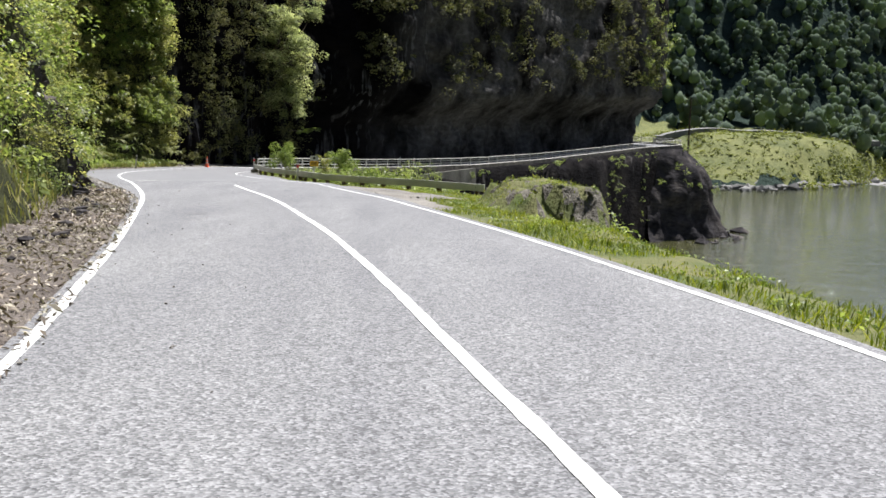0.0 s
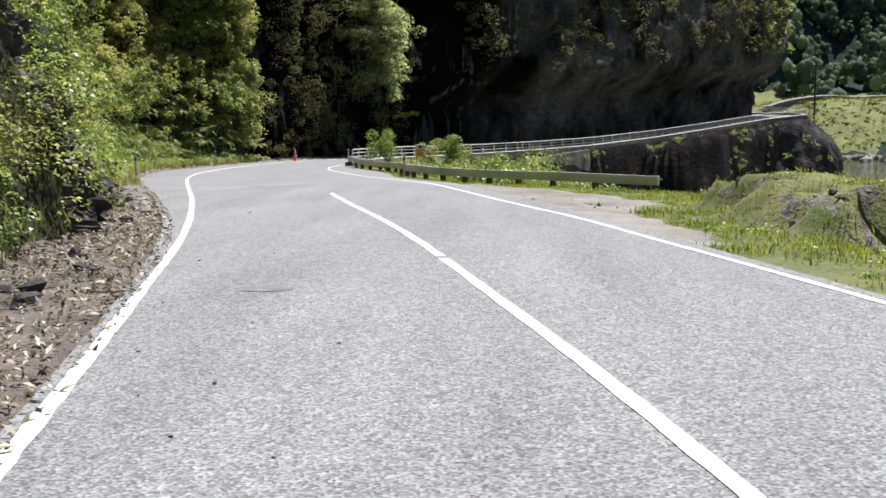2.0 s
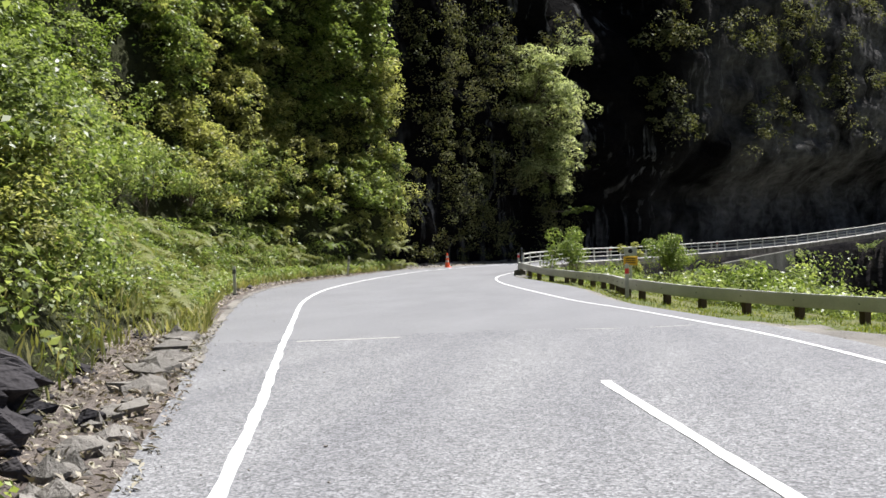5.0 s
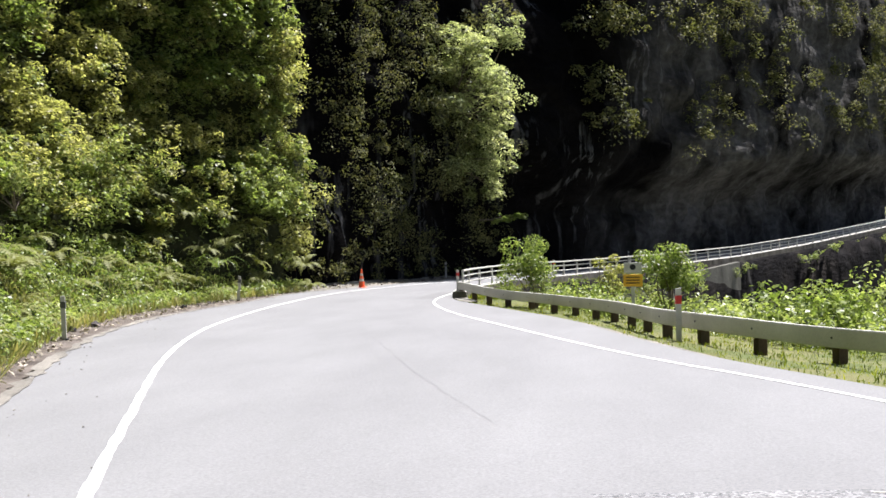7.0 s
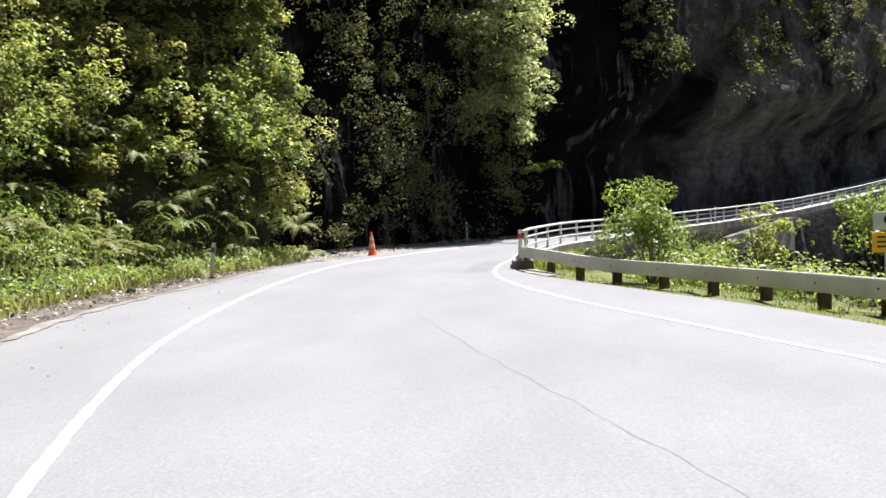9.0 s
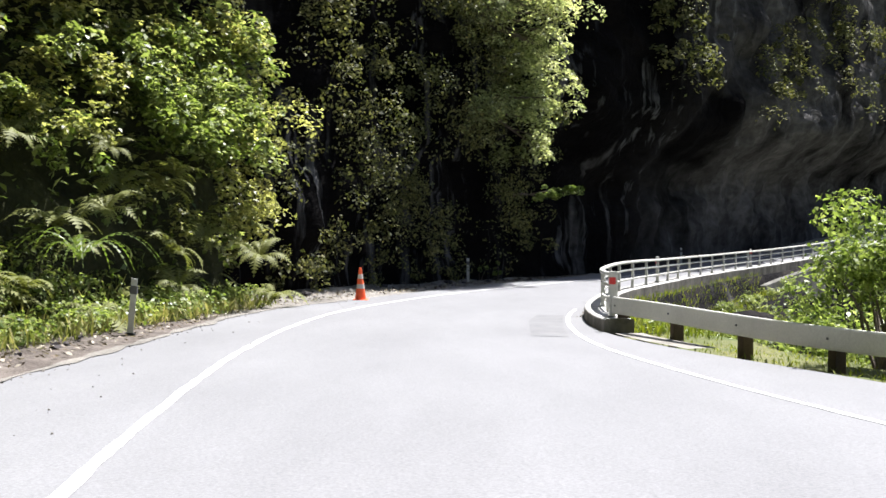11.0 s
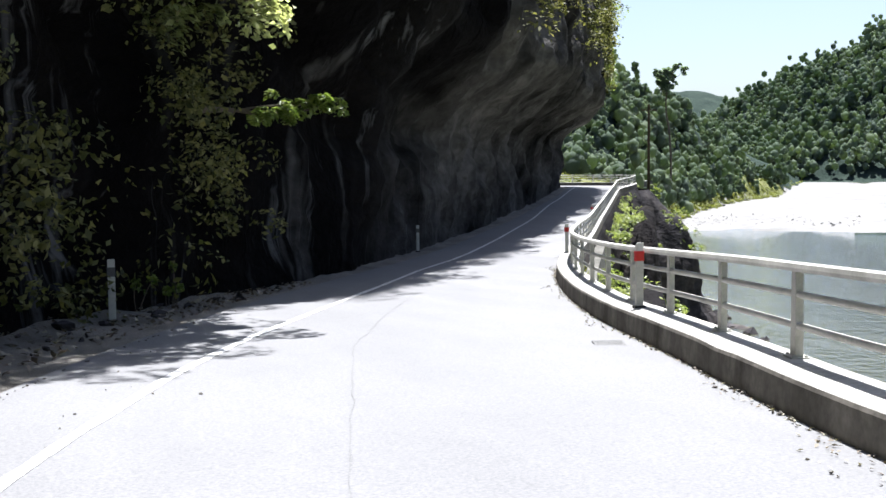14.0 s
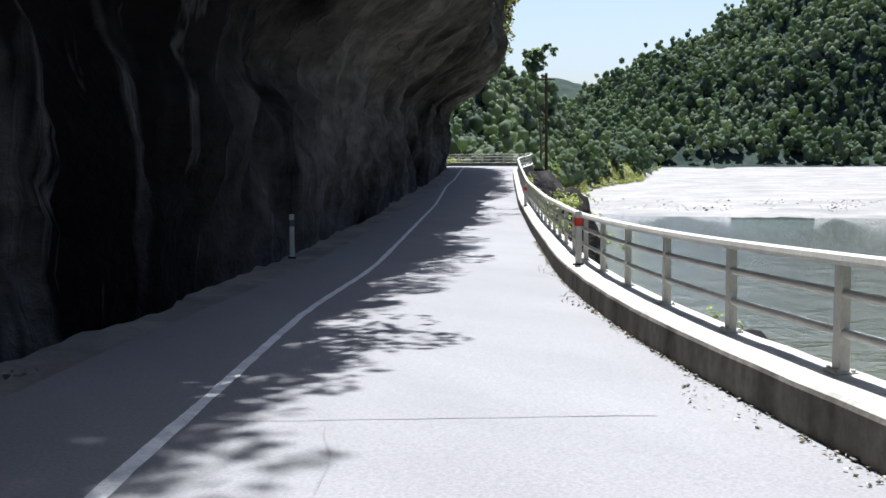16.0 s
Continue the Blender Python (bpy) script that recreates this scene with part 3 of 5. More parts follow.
hs = np.concatenate([np.linspace(-0.6, 14, 42), np.linspace(14.8, 40, HN - 42)])


def cliff_point(k, h, detail=True):
    p = base[k]
    a, b = base[max(k - 2, 0)], base[min(k + 2, len(base) - 1)]
    dx, dy = b[0] - a[0], b[1] - a[1]
    q = math.hypot(dx, dy)
    nx, ny = dy / q, -dx / q
    y = p[1] if k < 310 else 186
    hh = max(h, 0)
    off = -float(LEAN_IN(y)) * hh - float(FOOT(y)) * min(hh, 1.6) / 1.6
    t = min(max((hh - (2.5 if y < 112 else 4.2)) / (6.5 if y < 112 else 4.4), 0), 1)
    off += float(HANG(y)) * t * t * (3 - 2 * t) * (1 if hh < 22 else max(0.2, 1 - (hh - 22) / 20))
    top = float(TOP(y))
    if hh > top:
        off -= (hh - top) * 0.7
    x, yy, z = p[0] + nx * off, p[1] + ny * off, p[2] + h - 0.15
    if detail:
        g = min(1, 0.25 + hh / 3)
        big = 1.5 * noise.fractal((x * 0.12, yy * 0.12, z * 0.1), 1.0, 2.0, 3)
        crag = (0.55 if y < 100 else 0.7) * noise.fractal((x * 0.4, yy * 0.4, z * 0.5), 0.9, 2.1, 4)
        flute = 0.25 * noise.noise((x * 0.5, yy * 0.5, z * 0.12))
        if y > 100:
            big *= 0.5
        w = g * (big + crag + flute)
        x, yy = x + nx * w, yy + ny * w
    return (x, yy, z), (nx, ny)


v, normals = [], []
for k in range(len(base)):
    for h in hs:
        p, n2 = cliff_point(k, h)
        v.append(p)
        normals.append(n2)
CL = np.array(v).reshape(len(base), HN, 3)
CN = np.array(normals).reshape(len(base), HN, 2)
cf = grid_faces(len(base), HN)
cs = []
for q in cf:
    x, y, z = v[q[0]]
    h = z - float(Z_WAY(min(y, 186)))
    cs.append(1 if y < 90.5 and not 28.2 < y < 36 and h < 30 else 0)       # bank ground darkened: the shade in gaps between leaves is in its colour
cliff = new("cliff", mesh_from("cliff", v, [f[::-1] for f in cf], [M_CLIFF, M_BANK_SHADE], cs, True))
tagged(cliff, "dark overhanging rock cliff above the road", "cliff", kind="structure")

# ---- wooded hillside above and behind the cliff ----
BACK = [0, 6, 14, 26, 44, 70, 110, 160, 230, 330]
hv = []
for k in range(0, len(base), 4):
    p = CL[k, HN - 1]
    tx_, ty_ = base[min(k + 12, len(base) - 1)][0] - base[max(k - 12, 0)][0], base[min(k + 12, len(base) - 1)][1] - base[max(k - 12, 0)][1]
    q = math.hypot(tx_, ty_)
    turn = min(1, max(0, (k - 250) / 60))
    nx_, ny_ = -ty_ / q * (1 - turn) - 0.92 * turn, tx_ / q * (1 - turn) + 0.4 * turn
    for d in BACK:
        w = min(1, d / 40)
        x, y = p[0] + d * (nx_ * (1 - 0.5 * w) - 0.5 * w), p[1] + d * ny_ * (1 - 0.6 * w)
        hv.append((x, y, p[2] - 0.4 + (d * 0.55 if d < 160 else 88 + (d - 160) * 0.2) + 5 * w * noise.fractal((x * 0.03, y * 0.03, 2), 1, 2, 3)))
HV = np.array(hv).reshape(-1, len(BACK), 3)
hillside = new("hillside", mesh_from("hillside", hv, [f[::-1] for f in grid_faces(len(HV), len(BACK))], M_HILL, None, True))
tagged(hillside, "forested hillside rising behind the cliff", "hillside", kind="structure")

# ---- valley floor and hills, to the horizon, round the end of the walk ----
EX, EY = -12.7, 101.9
R_IN = table((-180, 150), (0, 150), (20, 190), (28, 200), (31, 235), (33, 310), (36, 470), (37.5, 520), (38.5, 900), (180, 900))
TERRACE = table((-180, -5), (20, -8.5), (27, -9), (29.5, -11), (31.5, -14), (33, -14), (36, -12), (37.5, -14.5), (38.5, -21))
TOP_A = table((-180, 130), (0, 130), (20, 84), (26, 50), (28.5, 33), (31, 17), (33, 9), (34.7, 3), (36, -6), (37.5, -12), (38.5, -21))
TOP_B = table((-180, 0), (28, 30), (33, 28), (34.7, 40), (37, 70), (40, 106), (43, 150), (49, 228), (60, 260), (120, 240), (180, 200))


def hill(b, r):
    z = -22.5
    ra = float(R_IN(b)) + 16 * noise.fractal((b * 0.3, 0.7, 0), 1, 2, 3)
    if b < 38.5:
        t = min(max((r - ra) / 38, 0), 1)
        z = -22.5 + (float(TERRACE(b)) + 22.5) * t
        t = min(max((r - ra - 70) / 120, 0), 1)
        z += (float(TOP_A(b)) - float(TERRACE(b))) * t * t * (3 - 2 * t)
    if b > 28:
        t = min(max((r - (880 if b < 70 else 320)) / 420, 0), 1)
        z = max(z, -22.5 + (float(TOP_B(b)) + 22.5) * t * (1.6 - 0.6 * t))
    if r > 2000:
        z = max(z, -22 + 265 * min((r - 2000) / 900, 1) * (0.75 + 0.5 * noise.noise((b * 0.11, 0.3, 0))))
    if b > 30 and 255 + 30 * noise.noise((b * 0.15, 0, 0)) < r and z < -19.6:
        z = -19.75 + 0.35 * noise.fractal((b * 0.5, r * 0.01, 4), 1, 2, 3)
    if z > -19:
        x, y = r * math.sin(radians(b)), r * math.cos(radians(b))
        z += min(1, (z + 19) / 25) * 16 * noise.fractal((x * 0.008, y * 0.008, 1), 1.0, 2.0, 4)
        if r > 860:
            z += min(1, (z + 19) / 40) * 60 * (abs(noise.noise((x * 0.0052 + y * 0.002, y * 0.0018, 6))) - 0.22)
    return z


betas = np.concatenate([np.arange(-180, 8, 6), np.arange(8, 62, 0.3), np.arange(62, 181, 6)])
rads = np.concatenate([np.arange(20, 190, 30), np.arange(190, 620, 9), np.arange(616, 1400, 13), np.geomspace(1400, 4600, 16)])
v = [(EX + r * math.sin(radians(b)), EY + r * math.cos(radians(b)), hill(b, r)) for b in betas for r in rads]
gf = grid_faces(len(betas), len(rads))
gs = [1 if v[f[0]][2] < -18.9 and v[f[2]][2] < -18.9 and math.hypot(v[f[0]][0] - EX, v[f[0]][1] - EY) > 245 and v[f[0]][0] > 95 else (2 if -19.5 < v[f[0]][2] < -6.5 and math.hypot(v[f[0]][0] - EX, v[f[0]][1] - EY) < 600 else 0) for f in gf]
ground = new("ground", mesh_from("ground", v, gf, [M_HILL, M_BAR, M_TERRACE], gs, True))
tagged(ground, "valley floor, shingle bar and forested hills", "ground", kind="structure")
wv = [(EX + r * math.sin(radians(b)), EY + r * math.cos(radians(b)), -20.0) for b in range(0, 361, 10) for r in (1, 150, 600, 4500)]
rv2, nb2, nz2 = [], 92, 44
for i in range(nb2):
    a = radians(-85 + 2.5 * i)
    for j in range(nz2):
        q = j / (nz2 - 1)
        rr = 8.75 + 7.5 * q ** 0.75
        x, y, z = 31 + rr * math.cos(a), 186 + rr * math.sin(a), -6.0 - 17.5 * q
        w = min(1, q * 6) * (2.2 * noise.fractal((x * 0.1, y * 0.1, z * 0.07), 1.0, 2, 5) + 0.5 * noise.fractal((x * 0.5, y * 0.5, z * 0.2), 1.0, 2, 3))
        rv2.append((x + w * math.cos(a), y + w * math.sin(a), z + 0.3 * w * q))
outcrop = new("outcrop", mesh_from("outcrop", rv2, grid_faces(nb2, nz2), M_GREY, None, True))
tagged(outcrop, "dark rock outcrop falling from the bend into the river", "rock", kind="structure")
water = new("water", mesh_from("water", wv, grid_faces(37, 4), M_WATER))
tagged(water, "green-brown river with ripples", "water", kind="structure")


# ---- growth on the bank and the cliff ----
def stuff(name, arrays, mat, label, category="foliage"):
    ob = new(name, quads_mesh(name, np.concatenate(arrays), mat))
    return tagged(ob, label, category, kind="stuff")


def on_cliff(n, y0, y1, h0, h1, out, keep=None):
    """Random places on the cliff's face between two y and two heights, held out from it."""
    ks = np.array([p[1] for p in base])
    lo, hi = np.searchsorted(ks[:300], y0), min(np.searchsorted(ks[:309], y1), 308)
    k = rng.integers(lo, max(hi, lo + 1), n)
    h = h0 + (h1 - h0) * rng.random(n)
    j = np.clip(np.searchsorted(hs, h), 0, HN - 1)
    p = CL[k, j].copy()
    o = out * (0.4 + 1.0 * rng.random(n))
    p[:, 0] += CN[k, j, 0] * o
    p[:, 1] += CN[k, j, 1] * o
    p[:, 2] += 0.4 * rng.normal(size=n)
    if keep is not None:
        ok = np.array([keep(q, hh) for q, hh in zip(p, h)])
        p = p[ok]
    return p


def rocky(q, h):
    """Bare rock shows in a streak of the near bank and here and there."""
    if 29.0 < q[1] < 34.4 and h < 13:
        return rng.random() < 0.07
    return noise.noise((q[0] * 0.3, q[1] * 0.3, q[2] * 0.25)) > -0.32


def span(p, lo, hi):
    return lo + (hi - lo) * rng.random(len(p))


OUT = (0.65, -0.6, 0.75)


def canopy(centres, radii, subs, count, leaf, aspect=0.55):
    """Bulging bushes: leaf clumps on the outer and upper side of each, the rest left in its own shade."""
    k = np.repeat(np.arange(len(centres)), subs)
    d = rng.normal(size=(len(k), 3)) * 0.75 + np.array(OUT) / 1.2
    d /= np.linalg.norm(d, axis=1, keepdims=True)
    c = centres[k] + d * (radii[k] * (0.5 + 0.55 * rng.random(len(k))))[:, None] * np.array([1, 1, 0.9])
    return leaves(c, radii[k] * (0.2 + 0.22 * rng.random(len(k))), count, leaf, up=1.0, outward=0.5, jitter=0.42, aspect=aspect, toward=OUT)


def bushy(q, h):
    """Where bushes stand on the bank: not on the bare rock, and with gaps between them."""
    if 29.0 < q[1] < 34.4 and 1.2 < h < 13:
        return rng.random() < 0.03
    return noise.noise((q[0] * 0.3, q[1] * 0.3, q[2] * 0.35)) > (-0.12 if q[1] < 47 else -0.35)


def tone(q):
    """0 for green, 1 for olive, 2 for fresh: the growth changes from place to place."""
    w = noise.noise((q[0] * 0.16, q[1] * 0.16, q[2] * 0.2 + 4)) + 0.25 * rng.normal()
    return 1 if w > 0.22 else 2 if w < (-0.36 if q[1] < 47 else -0.2) else 0


carpet = on_cliff(1500, 4, 46, 0.4, 18, 0.25, rocky)
carpet_far = on_cliff(2600, 46, 91, 0.6, 26, 0.25, rocky)
stuff("undergrowth", [leaves(carpet, span(carpet, 0.2, 0.45), 14, 0.12, up=0.6, outward=0.5, toward=OUT), leaves(carpet_far, span(carpet_far, 0.25, 0.6), 12, 0.2, up=0.9, outward=0.5, toward=OUT)], M_BUSH, "shaded leafy undergrowth behind the bank's bushes")
near = np.concatenate([on_cliff(360, 4, 47, 0.7, 7, 0.45, bushy), on_cliff(200, 4, 47, 7, 13, 0.6, bushy), on_cliff(130, 40, 58, 0.5, 4.2, 0.5)])
mid = np.concatenate([on_cliff(420, 45, 76, 3.7, 15, 0.75, bushy), on_cliff(420, 74, 91, 3.4, 16, 0.9)])
brow = on_cliff(80, 46, 90, 3.9, 5.4, 1.5)
high = on_cliff(250, -5, 92, 13, 30, 0.9, bushy)
back = on_cliff(90, -25, 4, 0.5, 10, 0.6)
KINDS = ((M_BUSH, "dense dark green bushes covering the steep bank"), (M_OLIVE, "olive and browned bushes among the bank's growth"), (M_BRIGHT, "fresh light green bushes on the bank"))
group_of = [np.array([tone(q) for q in p]) for p in (near, mid, brow, high)]
size_of = [span(near, 0.45, 0.95), span(mid, 0.5, 1.15), span(brow, 0.6, 1.1), span(high, 1.2, 2.2)]
for kind_no, (mat, label) in enumerate(KINDS):
    sets = []
    for p, g, r, subs, count, leaf in zip((near, mid, brow, high), group_of, size_of, (10, 10, 10, 12), (40, 28, 28, 20), (0.084, 0.165, 0.15, 0.3)):
        sets.append(canopy(p[g == kind_no], r[g == kind_no], subs, count, leaf * (0.85 if kind_no == 1 else 1.0)))
    if kind_no == 0:
        sets.append(canopy(back, span(back, 0.6, 1.1), 8, 14, 0.2))
    stuff("bank_growth", sets, mat, label)
nose = on_cliff(110, 79, 91, 1.2, 20, 0.9)
stuff("bank_growth", [canopy(nose, span(nose, 0.5, 1.1), 10, 34, 0.12)], M_OLIVE, "olive shrubs crowding the end of the bank")
dark = on_cliff(300, 90.5, 107, 0.5, 22, 0.5, lambda q, h: noise.noise((q[0] * 0.4, q[1] * 0.4, q[2] * 0.2)) > -0.25)
low = on_cliff(50, 92, 105, 0.2, 1.6, 0.4)
climb = on_cliff(380, 97, 110, 1.5, 15, 0.5, lambda q, h: noise.noise((q[0] * 0.35, q[1] * 0.35, q[2] * 0.3)) > -0.2)
# drab dark leaves: the recess's shade is put into the creepers' colour
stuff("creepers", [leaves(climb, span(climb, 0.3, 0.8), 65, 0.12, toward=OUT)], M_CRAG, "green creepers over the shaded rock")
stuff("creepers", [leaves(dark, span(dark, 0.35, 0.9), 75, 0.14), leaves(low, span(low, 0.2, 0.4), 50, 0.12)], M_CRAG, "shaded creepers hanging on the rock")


def crag_spots(q, h):
    low_edge = 9.5 + 3.0 * noise.noise((q[1] * 0.09, 3.3, 0)) - max(0, q[1] - 165) * 0.03
    return h > low_edge and noise.noise((q[0] * 0.22, q[1] * 0.22, q[2] * 0.3)) > 0.0


crag = on_cliff(2600, 108, 187, 8, 32, 0.55, crag_spots)
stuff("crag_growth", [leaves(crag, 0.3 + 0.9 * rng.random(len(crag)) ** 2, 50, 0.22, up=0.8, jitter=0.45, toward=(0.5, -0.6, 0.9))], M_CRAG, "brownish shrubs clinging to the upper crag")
edge_of_crag = np.array([(CL[k, j, 0] + rng.normal() * 0.5, CL[k, j, 1] + rng.normal() * 0.5, CL[k, j, 2]) for k in rng.integers(296, 318, 330) for j in [rng.integers(30, HN)] if CL[k, j, 2] > 3.2])
stuff("crag_growth", [leaves(edge_of_crag, span(edge_of_crag, 0.4, 1.0), 46, 0.28, up=0.7)], M_BUSH, "green shrubs on the crag's corner")

# grasses at the bank's foot
def foot_grass(n, y0, y1, a0, a1):
    y = y0 + (y1 - y0) * rng.random(n)
    u = rng.random(n) ** 1.3
    x = X_BASE(y) + a1 + (a0 - a1) * u
    z = ZR(y, X_BASE(y)) + np.clip((X_BASE(y) + 0.25 - x) * 0.95, -0.02, 3) - 0.02
    return np.stack([x, y, z], 1)


g1, g2 = foot_grass(6500, 46, 90, -1.2, 1.25), foot_grass(2200, 0, 46, -1.5, 0.2)
stuff("bank_grass", [blades(g1, 0.3, 0.035, 1.2), blades(g2, 0.25, 0.03, 0.9)], M_FERN, "long yellow-green grass at the bank's foot", "grass")
tuft = foot_grass(520, 54, 90, -2.2, 0.9) + np.array([0, 0, 0.2])
stuff("bank_herbs", [leaves(tuft, span(tuft, 0.18, 0.5), 70, 0.1, up=0.8, toward=OUT)], M_BRIGHT, "low fresh green herbs at the bank's foot", "plants")


# dry leaves, twigs and stones on the shoulder
def shoulder_places(n, y0, y1, u0=0.0, u1=1.0):
    y = y0 + (y1 - y0) * rng.random(n)
    u = u0 + (u1 - u0) * rng.random(n)
    a, b = X_EDGE(y), X_BASE(y) - 0.9
    return np.stack([a + (b - a) * u, y, ZR(y, a + (b - a) * u) - 0.03 + 0.5 * np.maximum(0, u - 0.55) + 0.04], 1)


s1, s2 = shoulder_places(16000, -4, 50, -0.07, 1), shoulder_places(5000, 50, 112, 0.1, 1)
stuff("fallen_leaves", [leaves(s1, np.full(len(s1), 0.03), 1, 0.06, up=1.0, outward=0.1, aspect=0.45), leaves(s1[:5000] + np.array([0, 0, 0.015]), np.full(5000, 0.03), 1, 0.11, up=1.2, outward=0.1, aspect=0.3), leaves(s2, np.full(len(s2), 0.03), 1, 0.1, up=1.6, outward=0.1)], M_DRY, "dry fallen leaves and bark on the shoulder", "leaf litter")


def stone_mesh(name, places, sizes, mat, label):
    bm = bmesh.new()
    bmesh.ops.create_icosphere(bm, subdivisions=1, radius=1.0)
    uv = np.array([v.co[:] for v in bm.verts])
    uf = np.array([[v.index for v in f.verts] for f in bm.faces])
    bm.free()
    V, F = [], []
    for k, (p, s) in enumerate(zip(places, sizes)):
        q = uv * (1 + 0.35 * rng.normal(size=(len(uv), 1))) * (s * np.array([1, 0.6 + 0.5 * rng.random(), 0.5 + 0.3 * rng.random()]))
        a = rng.random() * 6.28
        R = np.array([[math.cos(a), -math.sin(a), 0], [math.sin(a), math.cos(a), 0], [0, 0, 1]])
        V.append(q @ R.T + p)
        F.append(uf + k * len(uv))
    ob = new(name, mesh_from(name, np.concatenate(V), np.concatenate(F).tolist(), mat))
    return tagged(ob, label, "stones", kind="stuff")


s3 = shoulder_places(420, 10, 112, 0.25, 1)
stone_mesh("rubble", s3, 0.03 + 0.13 * rng.random(len(s3)) ** 3, M_BLOCK, "grey rubble fallen from the bank")
def rock_panel(y0, y1, h0, h1, nu, nv):
    """Bare broken rock: blocks standing out from the bank's face by uneven amounts."""
    ks = np.array([p[1] for p in base[:300]])
    v = []
    for i in range(nu):
        y = y0 + (y1 - y0) * i / (nu - 1)
        k = int(np.searchsorted(ks, y)) - 1
        a = (y - ks[k]) / (ks[k + 1] - ks[k])
        for j in range(nv):
            h = h0 + (h1 - h0) * j / (nv - 1)
            m = min(max(int(np.searchsorted(hs, h)) - 1, 0), HN - 2)
            c = (h - hs[m]) / (hs[m + 1] - hs[m])
            p = (CL[k, m] * (1 - a) + CL[k + 1, m] * a) * (1 - c) + (CL[k, m + 1] * (1 - a) + CL[k + 1, m + 1] * a) * c
            q = Vector(p) + 0.25 * noise.noise_vector(Vector(p) * 1.3)
            d, near_by = noise.voronoi(Vector((q.x * 1.6, q.y * 1.6, q.z * 1.9)))
            d2, near_2 = noise.voronoi(q * 3.6)
            edge = min(i, nu - 1 - i, nv - 1 - j) / 5
            o = (0.22 + 0.34 * noise.cell(near_by[0] * 7.3) + 0.3 * noise.fractal(q * 0.8, 1.0, 2.0, 4) + 0.1 * noise.cell(near_2[0] * 7.1) - 0.25 * max(0, 0.12 - (d[1] - d[0])) / 0.12) * min(1, edge) - 0.25 * (1 - min(1, edge))
            n2 = CN[k, m]
            v.append((p[0] + n2[0] * o, p[1] + n2[1] * o, p[2] + 0.06 * noise.cell(near_2[0] * 5.1)))
    ob = new("rock_face", mesh_from("rock_face", v, [q[::-1] for q in grid_faces(nu, nv)], M_BLOCK))
    return tagged(ob, "blocky dark rock standing bare in the bank", "rock", kind="structure")


rock_panel(27.8, 36.4, -0.4, 12, 124, 140)
on_face = on_cliff(60, 29, 36, 0.4, 6, 0.8)
stuff("bank_growth", [leaves(on_face, span(on_face, 0.12, 0.35), 60, 0.07, up=0.7)], M_BRIGHT, "sprigs of fresh leaves growing from the bare rock")
s4 = shoulder_places(90, 24, 42, 0.5, 1)
stone_mesh("rubble", s4, 0.05 + 0.15 * rng.random(len(s4)) ** 2, M_BLOCK, "broken grey rock under the bare face")

ledge_y = 33 + 13 * rng.random(70)
ledge_x = X_EDGE(ledge_y) - 0.25 - 0.3 * rng.random(70)
ledge = np.stack([ledge_x, ledge_y, ZR(ledge_y, ledge_x) - 0.02], 1)
stone_mesh("rock_ledge", ledge, 0.1 + 0.2 * rng.random(70) ** 2, M_GRAVEL, "pale broken stone ledge along the seal's edge")

# ---- verge growth on the river side ----
def verge_places(n, y0, y1, d0, d1, keep=None):
    y = y0 + (y1 - y0) * rng.random(n)
    d = d0 + (d1 - d0) * rng.random(n)
    p = np.array([(X_KERB(a) + b, a, max(ZR(a, X_KERB(a)) + verge_height(a, b) - 0.05, -21)) for a, b in zip(y, d)])
    if keep:
        p = p[[keep(q[0], q[1], b) for q, b in zip(p, d)]]
    return p


def grassy(x, y, d):
    gravel = 26 < y < 50 and d < 0.9 + 3.2 * math.exp(-((y - 40) / 6) ** 2) + 0.8 * noise.noise((x, y, 0))
    worn = 25 < y < 42 and d > 1.8 and max(abs(verge_height(y + 0.15, d) - verge_height(y - 0.15, d)), abs(verge_height(y, d + 0.15) - verge_height(y, d - 0.15))) > 0.3
    return not gravel and not (worn and rng.random() < 0.8) and noise.noise((x * 0.6, y * 0.6, 7)) + 0.5 * noise.noise((x * 2, y * 2, 1)) > -0.3


v1 = verge_places(62000, 3, 50, 0.06, 8.5, grassy)
high_1 = np.array([0.045 + 0.13 * max(0, noise.noise((q[0] * 0.7, q[1] * 0.7, 4)) + 0.35) for q in v1])
turf = verge_places(900, 4, 50, 0.4, 8, grassy)
v2 = verge_places(17000, 46, 82, 0.4, 11, grassy)
v3 = verge_places(15000, 82.6, 116, 0.6, 4.6, lambda x, y, d: y > 89 or d < 2.2)
w4 = verge_places(420, 83, 117, 1.0, 5.0, lambda x, y, d: noise.noise((x * 0.5, y * 0.5, 3)) > -0.2 and (y > 90 or d < 1.6))
stuff("verge_grass", [blades(v1, high_1, 0.018, 1.4), blades(v2, 0.085, 0.02, 1.3), blades(v3, 0.2, 0.024, 1.2)], M_GRASS, "sunlit yellow-green grass on the verge", "grass")
stuff("verge_herbs", [leaves(turf, span(turf, 0.08, 0.24), 40, 0.06, up=0.9)], M_BRIGHT, "low fresh green weeds in the verge grass", "plants")
w1 = verge_places(420, 57, 84, 3.0, 10, lambda x, y, d: d > 3.0 + max(0, 62 - y) * 1.2)
w2 = verge_places(520, 116, 186, 0.9, 2.6, lambda x, y, d: noise.noise((x * 0.3, y * 0.3, 1)) > 0.0)
w3 = verge_places(160, 6, 50, 4, 10, lambda x, y, d: d > WIDE(y) - 0.3)
